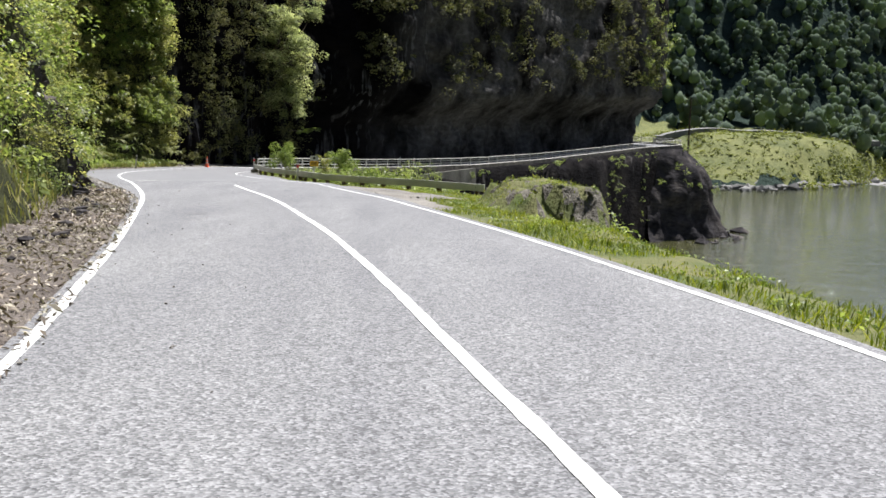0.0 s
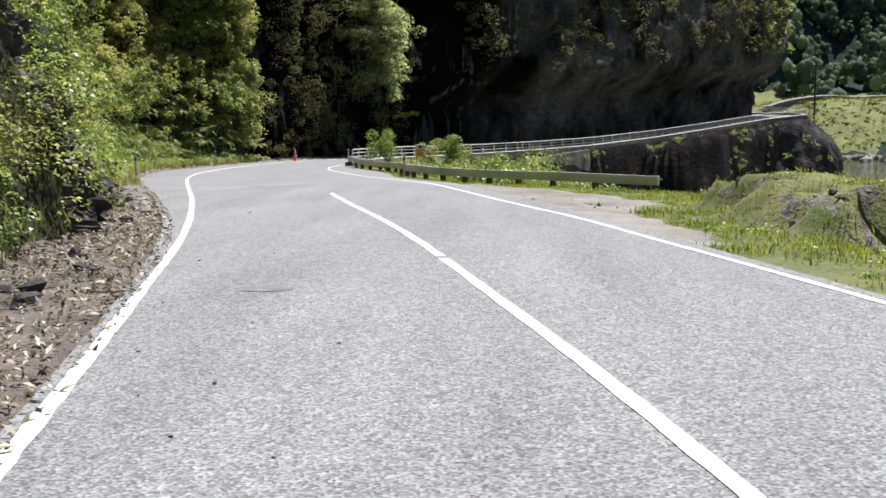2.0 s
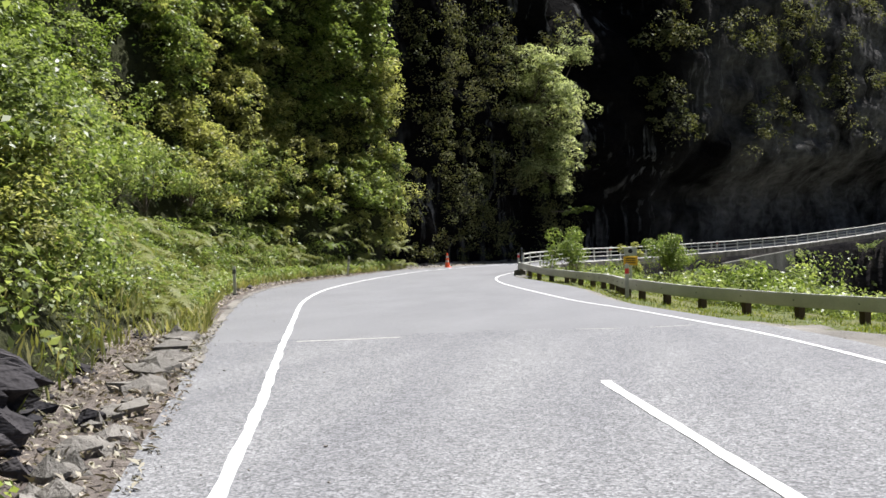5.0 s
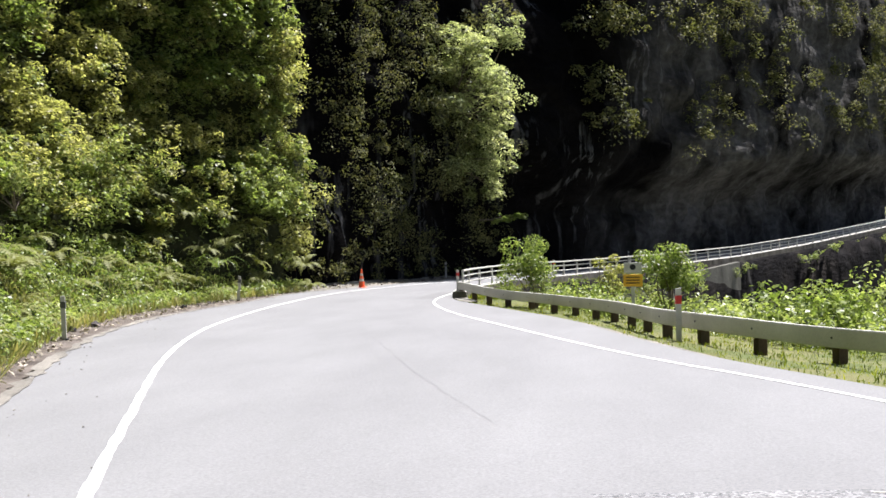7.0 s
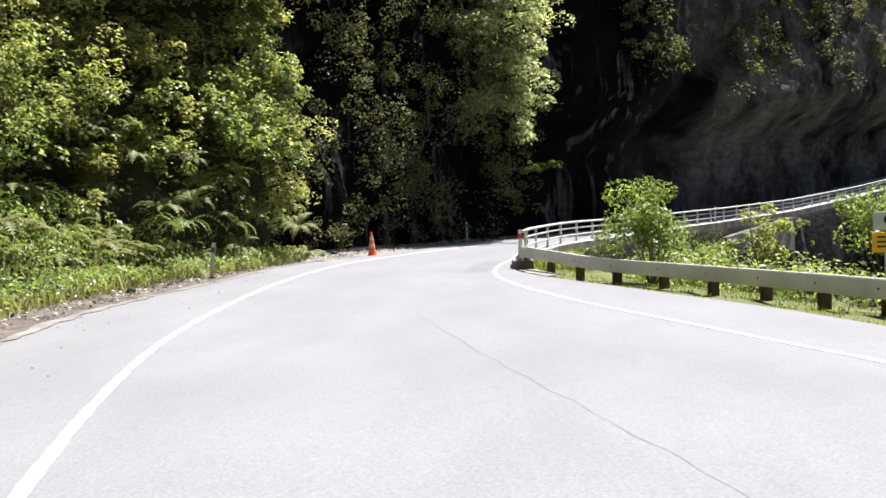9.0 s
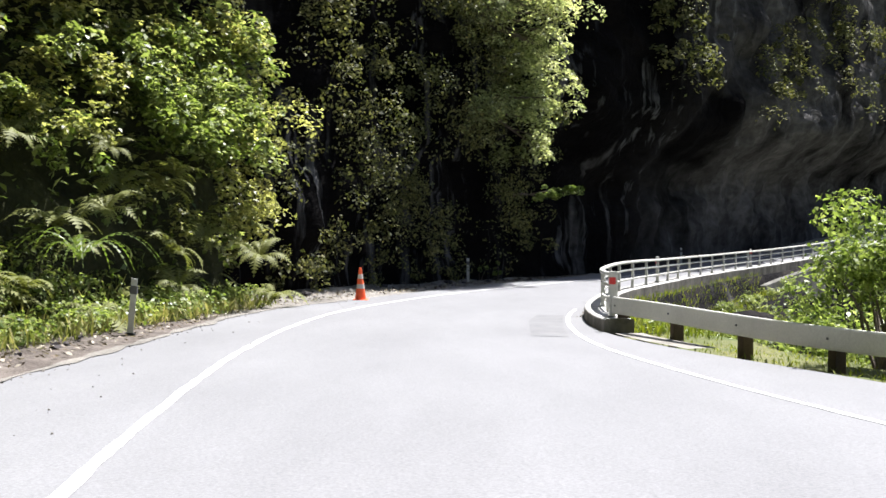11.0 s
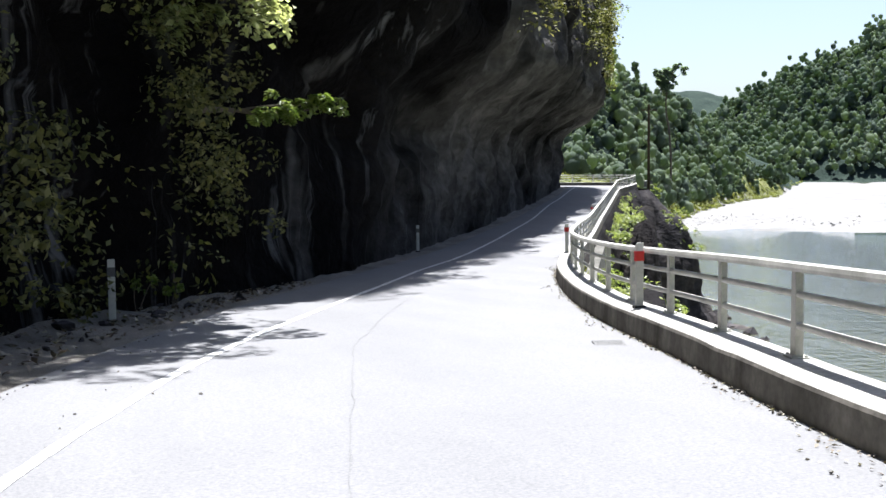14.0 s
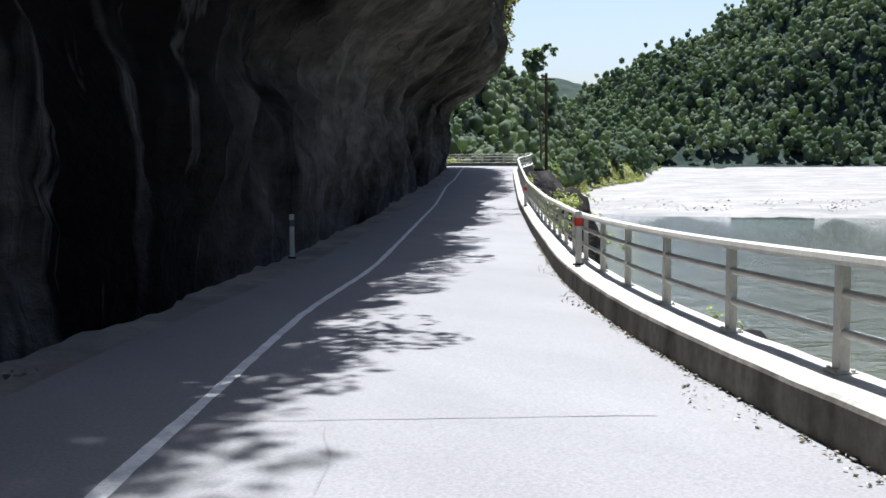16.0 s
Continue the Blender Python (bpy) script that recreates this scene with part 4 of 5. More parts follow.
stuff("slope_scrub", [leaves(w1 + np.array([0, 0, 0.35]), span(w1, 0.3, 0.85), 70, 0.13, up=0.8), canopy(w2, span(w2, 0.3, 0.7), 5, 16, 0.12), canopy(w4, span(w4, 0.25, 0.6), 6, 20, 0.1),
                      leaves(w3, span(w3, 0.2, 0.45), 60, 0.11, up=0.8)], M_BUSH, "low green scrub on the river-side slope")
r1 = verge_places(700, 22, 50, 0.1, 6.5)
stone_mesh("verge_stones", r1, 0.012 + 0.045 * rng.random(len(r1)) ** 2, M_GRAVEL, "pale stones beside the gravel pull-in")
r2 = verge_places(90, 27.4, 29.6, 2.8, 6.6)
stone_mesh("verge_stones", r2, 0.03 + 0.09 * rng.random(len(r2)) ** 2, M_ERODED, "earthy rocks in the worn side of the grassy mound")
at = rng.random(260) * 2.6 - 1.4
rr = 9.2 + 5.5 * rng.random(260)
cap = np.stack([31 + rr * np.cos(at), 186 + rr * np.sin(at), -6.2 - 0.62 * (rr - 9) ** 1.4 + 0.5 * rng.random(260)], 1)
stuff("outcrop_growth", [canopy(cap[:36], span(cap[:36], 0.4, 0.9), 6, 14, 0.2)], M_BUSH, "scrub growing on the rock outcrop")
at = rng.random(40) * 1.8 - 1.2
rr = 14 + 6 * rng.random(40)
stone_mesh("river_boulders", np.stack([31 + rr * np.cos(at), 186 + rr * np.sin(at), np.full(40, -20.2)], 1), 0.4 + 1.0 * rng.random(40) ** 2, M_BLOCK, "dark boulders at the foot of the outcrop")


# ---- shrubs, ferns and trees that stand out ----
def limb(bm, a, b, r0, r1, bend=0.12, n=6, segs=6):
    a, b = Vector(a), Vector(b)
    d = b - a
    side = d.orthogonal().normalized()
    up = d.cross(side).normalized()
    sway = Vector((random.uniform(-1, 1), random.uniform(-1, 1), random.uniform(-0.5, 0.5))) * d.length * bend
    rows = []
    for k in range(segs + 1):
        t = k / segs
        c = a + d * t + sway * math.sin(math.pi * t)
        r = r0 + (r1 - r0) * t
        rows.append([bm.verts.new(c + side * r * math.cos(6.283 * j / n) + up * r * math.sin(6.283 * j / n)) for j in range(n)])
    for p, q in zip(rows, rows[1:]):
        for j in range(n):
            bm.faces.new((p[j], p[(j + 1) % n], q[(j + 1) % n], q[j]))


def shrub(place, wide, tall, mat, count, size, label, name="shrub", clumps=16, stems=5):
    root = new(name)
    root.location = place
    tips = [Vector((random.gauss(0, wide * 0.3), random.gauss(0, wide * 0.3), tall * random.uniform(0.3, 0.95))) for _ in range(clumps)]
    for t in tips[:stems + 4]:
        bm = bmesh.new()
        limb(bm, (0, 0, -0.15), t, 0.03 * tall / 2, 0.008, 0.1, 5, 4)
        part("stem", bm, M_BARK, root)
    c = np.array([t[:] for t in tips])
    lv = leaves(c, wide * (0.16 + 0.16 * rng.random(clumps)), count, size, up=0.6)
    ob = new("foliage", quads_mesh("foliage", lv, mat))
    ob.parent = root
    return tagged(root, label, "shrub")


shrub((-10.75, 78.0, -4.62), 1.45, 2.35, M_BRIGHT, 190, 0.09, "leafy light green shrub behind the guard rail", clumps=24)
shrub((-8.1, 77.7, -4.7), 0.95, 1.9, M_OLIVE, 80, 0.1, "thin olive shrub behind the guard rail", clumps=14)
shrub((-6.5, 74.0, -4.6), 1.5, 2.2, M_BRIGHT, 190, 0.09, "broad bright green shrub beside the yellow sign", clumps=24)
shrub((-4.2, 63.5, -4.1), 2.2, 1.2, M_BRIGHT, 120, 0.12, "low wide shrub behind the guard rail", clumps=16)
shrub((-2.5, 68.0, -4.3), 2.6, 1.3, M_BUSH, 120, 0.13, "low wide shrub behind the guard rail", clumps=16)
shrub((-9.0, 83.5, -5.6), 1.8, 1.3, M_BRIGHT, 110, 0.13, "low shrub below the bridge rail", clumps=14)

one = shrub((-14.6, 40.5, -1.4), 2.6, 2.4, M_BRIGHT, 190, 0.085, "leafy green shrub at the bank's foot", clumps=20)
tagged(one, group="shrubs on the bank")
two = shrub((-11.4, 26.4, 0.5), 1.6, 1.4, M_BUSH, 190, 0.08, "dark green shrub on the bank", clumps=16)
tagged(two, group="shrubs on the bank")
for k, (x, y, z, s, a) in enumerate([(-7.6, 17.0, 0.3, 1.0, 40), (-9.3, 22.5, 0.4, 1.1, 120), (-6.6, 12.0, 0.6, 0.9, 200), (-16.6, 45.0, 0.4, 1.1, 15),
                                      (-19.3, 50.6, 0.2, 1.2, 300), (-21.6, 56.5, -0.2, 1.3, 100), (-24.3, 64.0, -0.6, 1.3, 210), (-25.5, 70.5, -0.6, 1.4, 10), (-25.8, 77.0, -1.0, 1.4, 155), (-25.0, 83.5, -1.4, 1.3, 250)]):
    copy_thing((one, two)[k % 2], pose(x, y, z, 0, 0, a) @ Matrix.Scale(s * (0.68 if y > 48 else 1.0), 4))


def fern(place, turn, fronds, length, mat, label, name="fern", arch=0.8, width=0.13):
    """A crown of arching fronds, each a midrib with leaflets to both sides."""
    root = new(name)
    root.matrix_basis = pose(*place, 0, 0, turn)
    def rib(t):
        return np.array([length * t * 0.8, 0, length * (arch * t - arch * 1.05 * t * t + 0.1)])

    n = 13
    fv2, ff = [rib(i / n) for i in range(n + 1)], []
    for i in range(n):
        t = (i + 0.5) / n
        w = length * width * math.sin(math.pi * min(1, 0.15 + 0.85 * t)) * 1.3
        for s in (-1, 1):
            fv2.append(rib(t) + np.array([w * 0.5, s * w, -0.25 * w]))
            ff.append((i, i + 1, len(fv2) - 1) if s > 0 else (i + 1, i, len(fv2) - 1))
    blade = mesh_from("frond", fv2, ff, mat)
    for k in range(fronds):
        ob = new("frond", blade)
        ob.parent = root
        s = random.uniform(0.7, 1.15)
        ob.matrix_basis = pose(0, 0, 0, 0, random.uniform(-12, 12), 360 * k / fronds + random.uniform(-15, 15)) @ Matrix.Scale(s, 4)
    return tagged(root, label, "fern", "ferns on the bank")


f0 = fern((-23.4, 66.0, -2.2), 0, 11, 1.25, M_FERN, "pale green arching fern on the bank")
for k in range(110):
    y = random.uniform(48, 90.5)
    u = random.uniform(-0.3, 2.2)
    copy_thing(f0, pose(float(X_BASE(y)) - u, y, float(ZR(y)) + max(0.1, u * 1.1), 0, 0, random.uniform(0, 360)) @ Matrix.Scale(random.uniform(0.6, 1.1), 4))
for q in on_cliff(46, 80, 91, 0.5, 6.5, 0.9):
    copy_thing(f0, pose(*q, random.uniform(-15, 15), random.uniform(5, 35), random.uniform(-80, 40)) @ Matrix.Scale(random.uniform(0.55, 1.0), 4))
flax = fern((-22.6, 80.2, -3.3), 20, 16, 1.5, M_BRIGHT, "flax with long arching leaves", "flax", 1.1, 0.03)
flax["category"], flax["group"] = "flax", "flax on the bank"


def tree(name, root_at, forks, clumps, mat, count, size, label, trunk_r=0.25):
    """A tapered trunk to the first fork, limbs to the clumps, and a crown of leaves."""
    root = new(name)
    root.location = root_at
    bm = bmesh.new()
    limb(bm, (0, 0, 0), forks[0], trunk_r, trunk_r * 0.7, 0.06, 8, 8)
    for a, b in zip(forks, forks[1:]):
        limb(bm, a, b, trunk_r * 0.7, trunk_r * 0.45, 0.08, 7, 6)
    for c, r in clumps:
        near_fork = min(forks, key=lambda f: (Vector(f) - Vector(c)).length)
        limb(bm, near_fork, c, trunk_r * 0.35, 0.02, 0.12, 5, 6)
    part("trunk", bm, M_BARK, root)
    lv = [leaves(np.array([c]) + rng.normal(size=(7, 3)) * r * 0.45, r * (0.3 + 0.25 * rng.random(7)), count, size, up=0.9, jitter=0.4, toward=(0.3, -0.7, 0.8)) for c, r in clumps]
    ob = new("crown", quads_mesh("crown", np.concatenate(lv), mat))
    ob.parent = root
    return tagged(root, label, "tree")


random.seed(3)
over = []
for _ in range(105):
    a, b = random.uniform(-1, 1), random.uniform(0, 1)
    over.append(((4.1 + 2.7 * a + 0.2 * b, 0.8 + random.uniform(-2.6, 2.8), 2.2 + 10.2 * b + random.uniform(-0.8, 0.8)), random.uniform(0.9, 1.5)))
over = [(c, r) for c, r in over if c[0] < 4.7 + 0.06 * c[2]]
for c in ((2.6, 1.8, 2.2), (3.2, 2.3, 3.6), (3.6, 0.8, 5.6)):
    over.append((c, 0.8))
tree("overhanging_tree", (-18.2, 105.5, -3.2), [(0.5, 0.2, 2.2), (1.6, 0.6, 4.6), (2.2, 0.8, 7.5)], over, M_GREYLEAF, 80, 0.16, "grey-green tree leaning out from the shaded rock over the road", 0.28)
sprig = [((1.5 + 0.55 * k, 0.8 + 0.5 * k, 0.4 + 0.2 * k), 0.3) for k in range(6)]
tree("hanging_branch", (-14.2, 109.5, 0.2), [(0.8, 0.5, 0.3)], sprig, M_BUSH, 60, 0.1, "leafy branch reaching out of the cliff over the road", 0.07)
sprig = [((1.0 + 0.4 * k, 0.3 * k, -0.1 + 0.08 * k), 0.28) for k in range(5)]
tree("hanging_branch", (-14.6, 107.0, -2.4), [(0.6, 0.2, 0.0)], sprig, M_BRIGHT, 45, 0.12, "leafy branch reaching out of the cliff over the road", 0.06)

# ---- far woods ----
def clumps(name, centres, radii, mat, label, tall=1.15, detail=False):
    """Rounded, uneven leaf masses for trees too far off to show leaves."""
    bm = bmesh.new()
    bmesh.ops.create_icosphere(bm, subdivisions=2 if detail else 1, radius=1.0)
    uv = np.array([v.co[:] for v in bm.verts])
    uf = np.array([[v.index for v in q.verts] for q in bm.faces])
    bm.free()
    n = len(centres)
    wob = 1.0 + 0.14 * rng.normal(size=(n, len(uv), 1)).clip(-1.6, 1.6)
    V = centres[:, None] + uv[None] * wob * radii[:, None, None] * np.array([1, 1, tall])
    F = uf[None] + (np.arange(n) * len(uv))[:, None, None]
    me = bpy.data.meshes.new(name)
    me.vertices.add(n * len(uv))
    me.vertices.foreach_set("co", V.astype(np.float32).ravel())
    me.loops.add(n * len(uf) * 3)
    me.loops.foreach_set("vertex_index", F.astype(np.int32).ravel())
    me.polygons.add(n * len(uf))
    me.polygons.foreach_set("loop_start", np.arange(0, n * len(uf) * 3, 3, dtype=np.int32))
    me.polygons.foreach_set("loop_total", np.full(n * len(uf), 3, np.int32))
    me.materials.append(mat)
    me.polygons.foreach_set("use_smooth", [True] * len(me.polygons))
    me.update(calc_edges=True)
    return tagged(new(name, me), label, "forest", kind="stuff")


def tree_spots(n, b0, b1, r0, r1):
    b, r = b0 + (b1 - b0) * rng.random(n), r0 + (r1 - r0) * rng.random(n) ** 0.8
    p = np.array([(EX + q * math.sin(radians(a)), EY + q * math.cos(radians(a)), hill(a, q)) for a, q in zip(b, r)])
    return p[p[:, 2] > -19.0]


near_woods = np.concatenate([tree_spots(1900, 9, 37, 270, 470), tree_spots(380, 31, 38.4, 400, 620)])
far_woods = tree_spots(3100, 31, 51, 880, 1300)


def crowns(spots, lo, hi, subs, count, leaf):
    """Far tree crowns: a dark core, and round it smaller leaf clumps, widest at a third of the height."""
    s = lo + (hi - lo) * rng.random(len(spots)) ** 2.2
    tall_ = 1.1 + 1.3 * rng.random(len(spots)) ** 2
    k = np.repeat(np.arange(len(spots)), subs)
    h = rng.random(len(k))
    a = rng.random(len(k)) * 6.283
    w = s[k] * (0.85 * (1 - 0.9 * h) ** 0.6) * (0.35 + 0.6 * rng.random(len(k)))
    c = spots[k] + np.stack([w * np.cos(a), w * np.sin(a), s[k] * tall_[k] * (0.15 + 1.35 * h)], 1)
    r = s[k] * (0.32 + 0.22 * rng.random(len(k))) * (1.15 - 0.55 * h)
    lv = leaves(c, r * 1.2, count, leaf, up=0.45, outward=1.2, jitter=0.22, aspect=0.9, toward=(0.0, -0.6, 0.7))
    return c, r, lv


c1, s1w, lv1 = crowns(near_woods, 2.2, 5.4, 7, 4, 0.6)
c2, s2w, lv2 = crowns(far_woods, 4.2, 9.5, 5, 2, 1.3)
pick_k, pick_j, pick_u = rng.integers(0, len(HV) - 1, 400), rng.integers(1, 7, 400), rng.random((400, 1))
above = HV[pick_k, pick_j] * (1 - pick_u) + HV[pick_k, pick_j + 1] * pick_u
c3, s3w, lv3 = crowns(above, 1.8, 5.0, 6, 4, 1.0)
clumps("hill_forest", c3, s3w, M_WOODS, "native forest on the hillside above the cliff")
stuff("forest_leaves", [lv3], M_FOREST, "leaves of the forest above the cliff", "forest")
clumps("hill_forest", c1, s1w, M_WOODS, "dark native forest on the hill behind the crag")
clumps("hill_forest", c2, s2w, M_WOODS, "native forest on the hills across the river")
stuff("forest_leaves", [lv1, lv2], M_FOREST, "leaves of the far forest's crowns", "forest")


def scrub(n, b0, b1, d0, d1):
    b = b0 + (b1 - b0) * rng.random(n)
    r = R_IN(b) + d0 + (d1 - d0) * rng.random(n)
    p = np.array([(EX + q * math.sin(radians(a)), EY + q * math.cos(radians(a)), hill(a, q)) for a, q in zip(b, r)])
    return p[p[:, 2] > -18]


sc = scrub(1200, 15, 38.2, 6, 66)
stuff("terrace_scrub", [leaves(sc, 0.5 + 3.0 * rng.random(len(sc)) ** 3, 22, 0.6, up=0.9, flat=0.5)], M_SCRUB, "grassy scrub on the low river terrace", "scrub")
b2 = 22 + 14 * rng.random(260)
r2_ = R_IN(b2) - 2 + 20 * rng.random(260)
bp2 = np.stack([EX + r2_ * np.sin(np.radians(b2)), EY + r2_ * np.cos(np.radians(b2)), np.full(260, -19.7)], 1)
stone_mesh("river_boulders", bp2, 0.4 + 1.6 * rng.random(260) ** 2, M_STONE, "grey boulders along the river's edge")
b3 = 31 + 19 * rng.random(700)
r3 = 282 + 60 * rng.random(700) + 14 * np.array([noise.noise((q * 0.4, 2, 0)) for q in b3])
stone_mesh("river_boulders", np.stack([EX + r3 * np.sin(np.radians(b3)), EY + r3 * np.cos(np.radians(b3)), np.full(700, -19.8)], 1), 0.12 + 0.3 * rng.random(700) ** 3, M_STONE, "small stones at the shingle bar's edge")
b4 = 29.5 + 9 * rng.random(420)
r4 = R_IN(b4) + 34 * rng.random(420) - 4
low_bush = np.stack([EX + r4 * np.sin(np.radians(b4)), EY + r4 * np.cos(np.radians(b4)), np.array([max(hill(p, q), -19.6) for p, q in zip(b4, r4)])], 1)
stuff("terrace_scrub", [leaves(low_bush, span(low_bush, 0.8, 2.6), 40, 0.7, up=0.6)], M_SCRUB, "dark scrub along the terrace's low edge", "scrub")
tall = [((random.gauss(0, 1.6), random.gauss(0, 1.6), random.uniform(36, 42)), 1.7) for _ in range(14)]
tx, ty = EX + 330 * math.sin(radians(32.3)), EY + 330 * math.cos(radians(32.3))
tree("tall_tree", (tx, ty, hill(32.3, 330) - 1), [(0.2, 0, 24), (0, 0, 38)], tall, M_FOREST, 40, 0.9, "tall bare-stemmed tree standing above the woods", 0.4)

# far road on the terrace
fv = []
for k in range(40):
    t = k / 39
    x, y = 60 + 70 * t, 318 + 22 * math.sin(t * 2.2)
    bb, rr = math.degrees(math.atan2(x - EX, y - EY)), math.hypot(x - EX, y - EY)
    z = hill(bb, rr)
    z = max(z, -9.0) + 0.9
    fv += [(x, y - 2.2, z - 1.5), (x, y - 2.2, z), (x, y + 2.2, z + 0.1)]
far_road = new("road_far", mesh_from("road_far", fv, [(3 * k + j, 3 * k + 3 + j, 3 * k + 4 + j, 3 * k + 1 + j) for k in range(39) for j in (0, 1)], M_BAR))
tagged(far_road, "pale road along the far river terrace", "road", kind="structure")

# ---- kerb, river wall and rail ----
kerb_y = list(np.arange(82.5, 186.01, 0.6))
KERB_LOW = table((81, 0.08), (88, 0.05), (96, 0.0))
kerb_path = [(float(X_KERB(y)), y, float(ZR(y, X_KERB(y)) - KERB_LOW(y))) for y in kerb_y]
kerb_path += [(31 + 8.3 * math.cos(a), 186 + 8.3 * math.sin(a), -5.75) for a in np.radians(np.arange(6, 115, 6))]
kerb_path += [(27.5 - d * 0.9, 193.6 - d * 0.42, -5.7) for d in range(2, 36, 3)]
bm = sweep(kerb_path, [(0.0, -0.9), (0.0, 0.1), (0.008, 0.26), (0.02, 0.29), (0.05, 0.312), (0.28, 0.318), (0.5, 0.32), (0.55, 0.29), (0.55, -0.9)])
bm.normal_update()
for e in bm.verts:             # chipped and worn along the front edge
    if e.normal.z > 0.2 or e.normal.x < -0.3:
        w = noise.noise((e.co.x * 2.1, e.co.y * 2.1, e.co.z * 3))
        e.co.z -= 0.022 * max(0.0, w) + 0.006 * noise.noise((e.co.x * 0.5, e.co.y * 0.5, 3))
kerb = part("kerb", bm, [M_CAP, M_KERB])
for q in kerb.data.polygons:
    q.material_index = 1 if abs(q.normal.z) < 0.5 else 0       # the mottled face takes the darker tone, its shade painted in
tagged(kerb, "weathered concrete kerb wall on the river side", "kerb", kind="structure")
wing = part("wall_wing", sweep([(float(X_KERB(y)) + 0.95, y, -6.85 + 0.02 * (y - 115.5)) for y in np.arange(115.5, 126.6, 1.0)], [(-0.15, -3.2), (-0.15, 0.0), (0.2, 0.0), (0.35, -3.2)]), M_WALL)
tagged(wing, "concrete wing wall below the rail", "wall", kind="structure")

rail = new("bridge_rail")
tagged(rail, "white-painted steel rail with three bars on the kerb", "railing")


def along(path, start, spacing):
    """Places at even steps along a path, with the way's direction."""
    out, want, done = [], start, 0.0
    for a, b in zip(path, path[1:]):
        L = math.dist(a[:2], b[:2])
        while want <= done + L:
            t = (want - done) / L
            out.append((tuple(a[i] + (b[i] - a[i]) * t for i in range(3)), math.degrees(math.atan2(b[1] - a[1], b[0] - a[0]))))
            want += spacing
        done += L
    return out


inset = [Vector(p) for p in kerb_path]
rail_path = []
for k, p in enumerate(inset):
    d = inset[min(k + 1, len(inset) - 1)] - inset[max(k - 1, 0)]
    s = Vector((d.y, -d.x, 0)).normalized()
    rail_path.append(tuple(p + s * 0.38))
rail_path = [(rail_path[1][0] + 0.01, 83.5, rail_path[1][2])] + rail_path[3:]
for u, r in ((0.58, 0.03), (0.835, 0.03)):
    part("bar", sweep(rail_path, tube_section(r, u)), M_RAIL, rail, smooth=True)
part("bar", sweep(rail_path, [(-0.055, 1.05), (-0.045, 1.085), (-0.02, 1.095), (0.02, 1.095), (0.045, 1.085), (0.055, 1.05), (0.04, 1.02), (-0.04, 1.02)]), M_RAIL, rail)
bm = bmesh.new()
c = Vector(rail_path[0])
for za, zb, dy_ in ((0.36, 0.95, -0.06), (0.95, 1.03, -0.04), (1.03, 1.06, 0.0)):      # the top bar turns down at its end
    limb(bm, c + Vector((0, dy_, za)), c + Vector((0, dy_ * 0.55, zb)), 0.036, 0.036, 0.0, 10, 2)
part("end_bar", bm, M_RAIL, rail, smooth=True)
bm = bmesh.new()
box(bm, -0.065, -0.035, 0.0, 0.065, 0.035, 0.72, 0.008)
for e in bm.verts:             # a plate post, narrower at its top
    e.co.x *= 1.0 - 0.3 * e.co.z / 0.72
foot = bmesh.new()
box(foot, -0.1, -0.075, 0.0, 0.1, 0.075, 0.018)
for px in (-0.075, 0.075):
    for py in (-0.05, 0.05):
        box(foot, px - 0.012, py - 0.012, 0.018, px + 0.012, py + 0.012, 0.034)
post_mesh = foot_mesh = None
for p, a in along(rail_path, 0.15, 2.22):
    if post_mesh is None:
        ob = part("post", bm, M_RAIL, rail)
        post_mesh = ob.data
        foot_mesh = part("base_plate", foot, M_RAIL, ob, "bolted steel base plate").data
    else:
        ob = new("post", post_mesh)
        ob.parent = rail
        new("base_plate", foot_mesh).parent = ob
    ob.matrix_basis = pose(p[0], p[1], p[2] + 0.315, 0, 0, a)

# ---- guard rail ----
G = [(1.9, 47.6), (-0.3, 49.0), (-1.8, 50.6), (-3.3, 52.6), (-4.8, 55.0), (-6.2, 57.5), (-7.2, 59.8), (-7.8, 62.0), (-8.1, 64.4), (-8.45, 67.2), (-9.1, 70.3), (-9.95, 73.1), (-10.8, 75.3), (-11.7, 77.2), (-12.6, 79.4), (-13.4, 81.7), (-13.7, 82.6), (-13.8, 83.2)]


def dense(pts, n=6):
    out = []
    for k in range(len(pts) - 1):
        p0, p1, p2, p3 = (Vector(pts[min(max(k + i, 0), len(pts) - 1)]) for i in (-1, 0, 1, 2))
        for j in range(n):
            t = j / n
            out.append(0.5 * ((2 * p1) + (p2 - p0) * t + (2 * p0 - 5 * p1 + 4 * p2 - p3) * t * t + (3 * p1 - p0 - 3 * p2 + p3) * t ** 3))
    return [tuple(q) for q in out] + [tuple(pts[-1])]


g_path = [(x, y, float(ZR(y, X_KERB(y))) + verge_height(y, max(0.0, x - float(X_KERB(y)))) - 0.02 - 0.13 * (1 - ease(76, 82, y))) for x, y in dense(G)]
guard = new("guard_rail")
tagged(guard, "cream-painted steel guard rail on dark timber posts", "guard rail")
part("beam", sweep(g_path, [(-0.06, 0.40), (-0.07, 0.42), (-0.07, 0.68), (-0.06, 0.70), (-0.005, 0.70), (-0.005, 0.40)]), M_GUARD, guard)
bm = bmesh.new()
box(bm, -0.075, -0.09, -0.4, 0.075, 0.09, 0.6, 0.012)
bolt = lathe([(0.018, 0.0), (0.018, 0.012), (0.01, 0.02)], 8)
bmesh.ops.rotate(bolt, verts=bolt.verts, matrix=Matrix.Rotation(radians(90), 3, "X"))
bmesh.ops.rotate(bolt, verts=bolt.verts, matrix=Matrix.Rotation(radians(180), 3, "Z"))
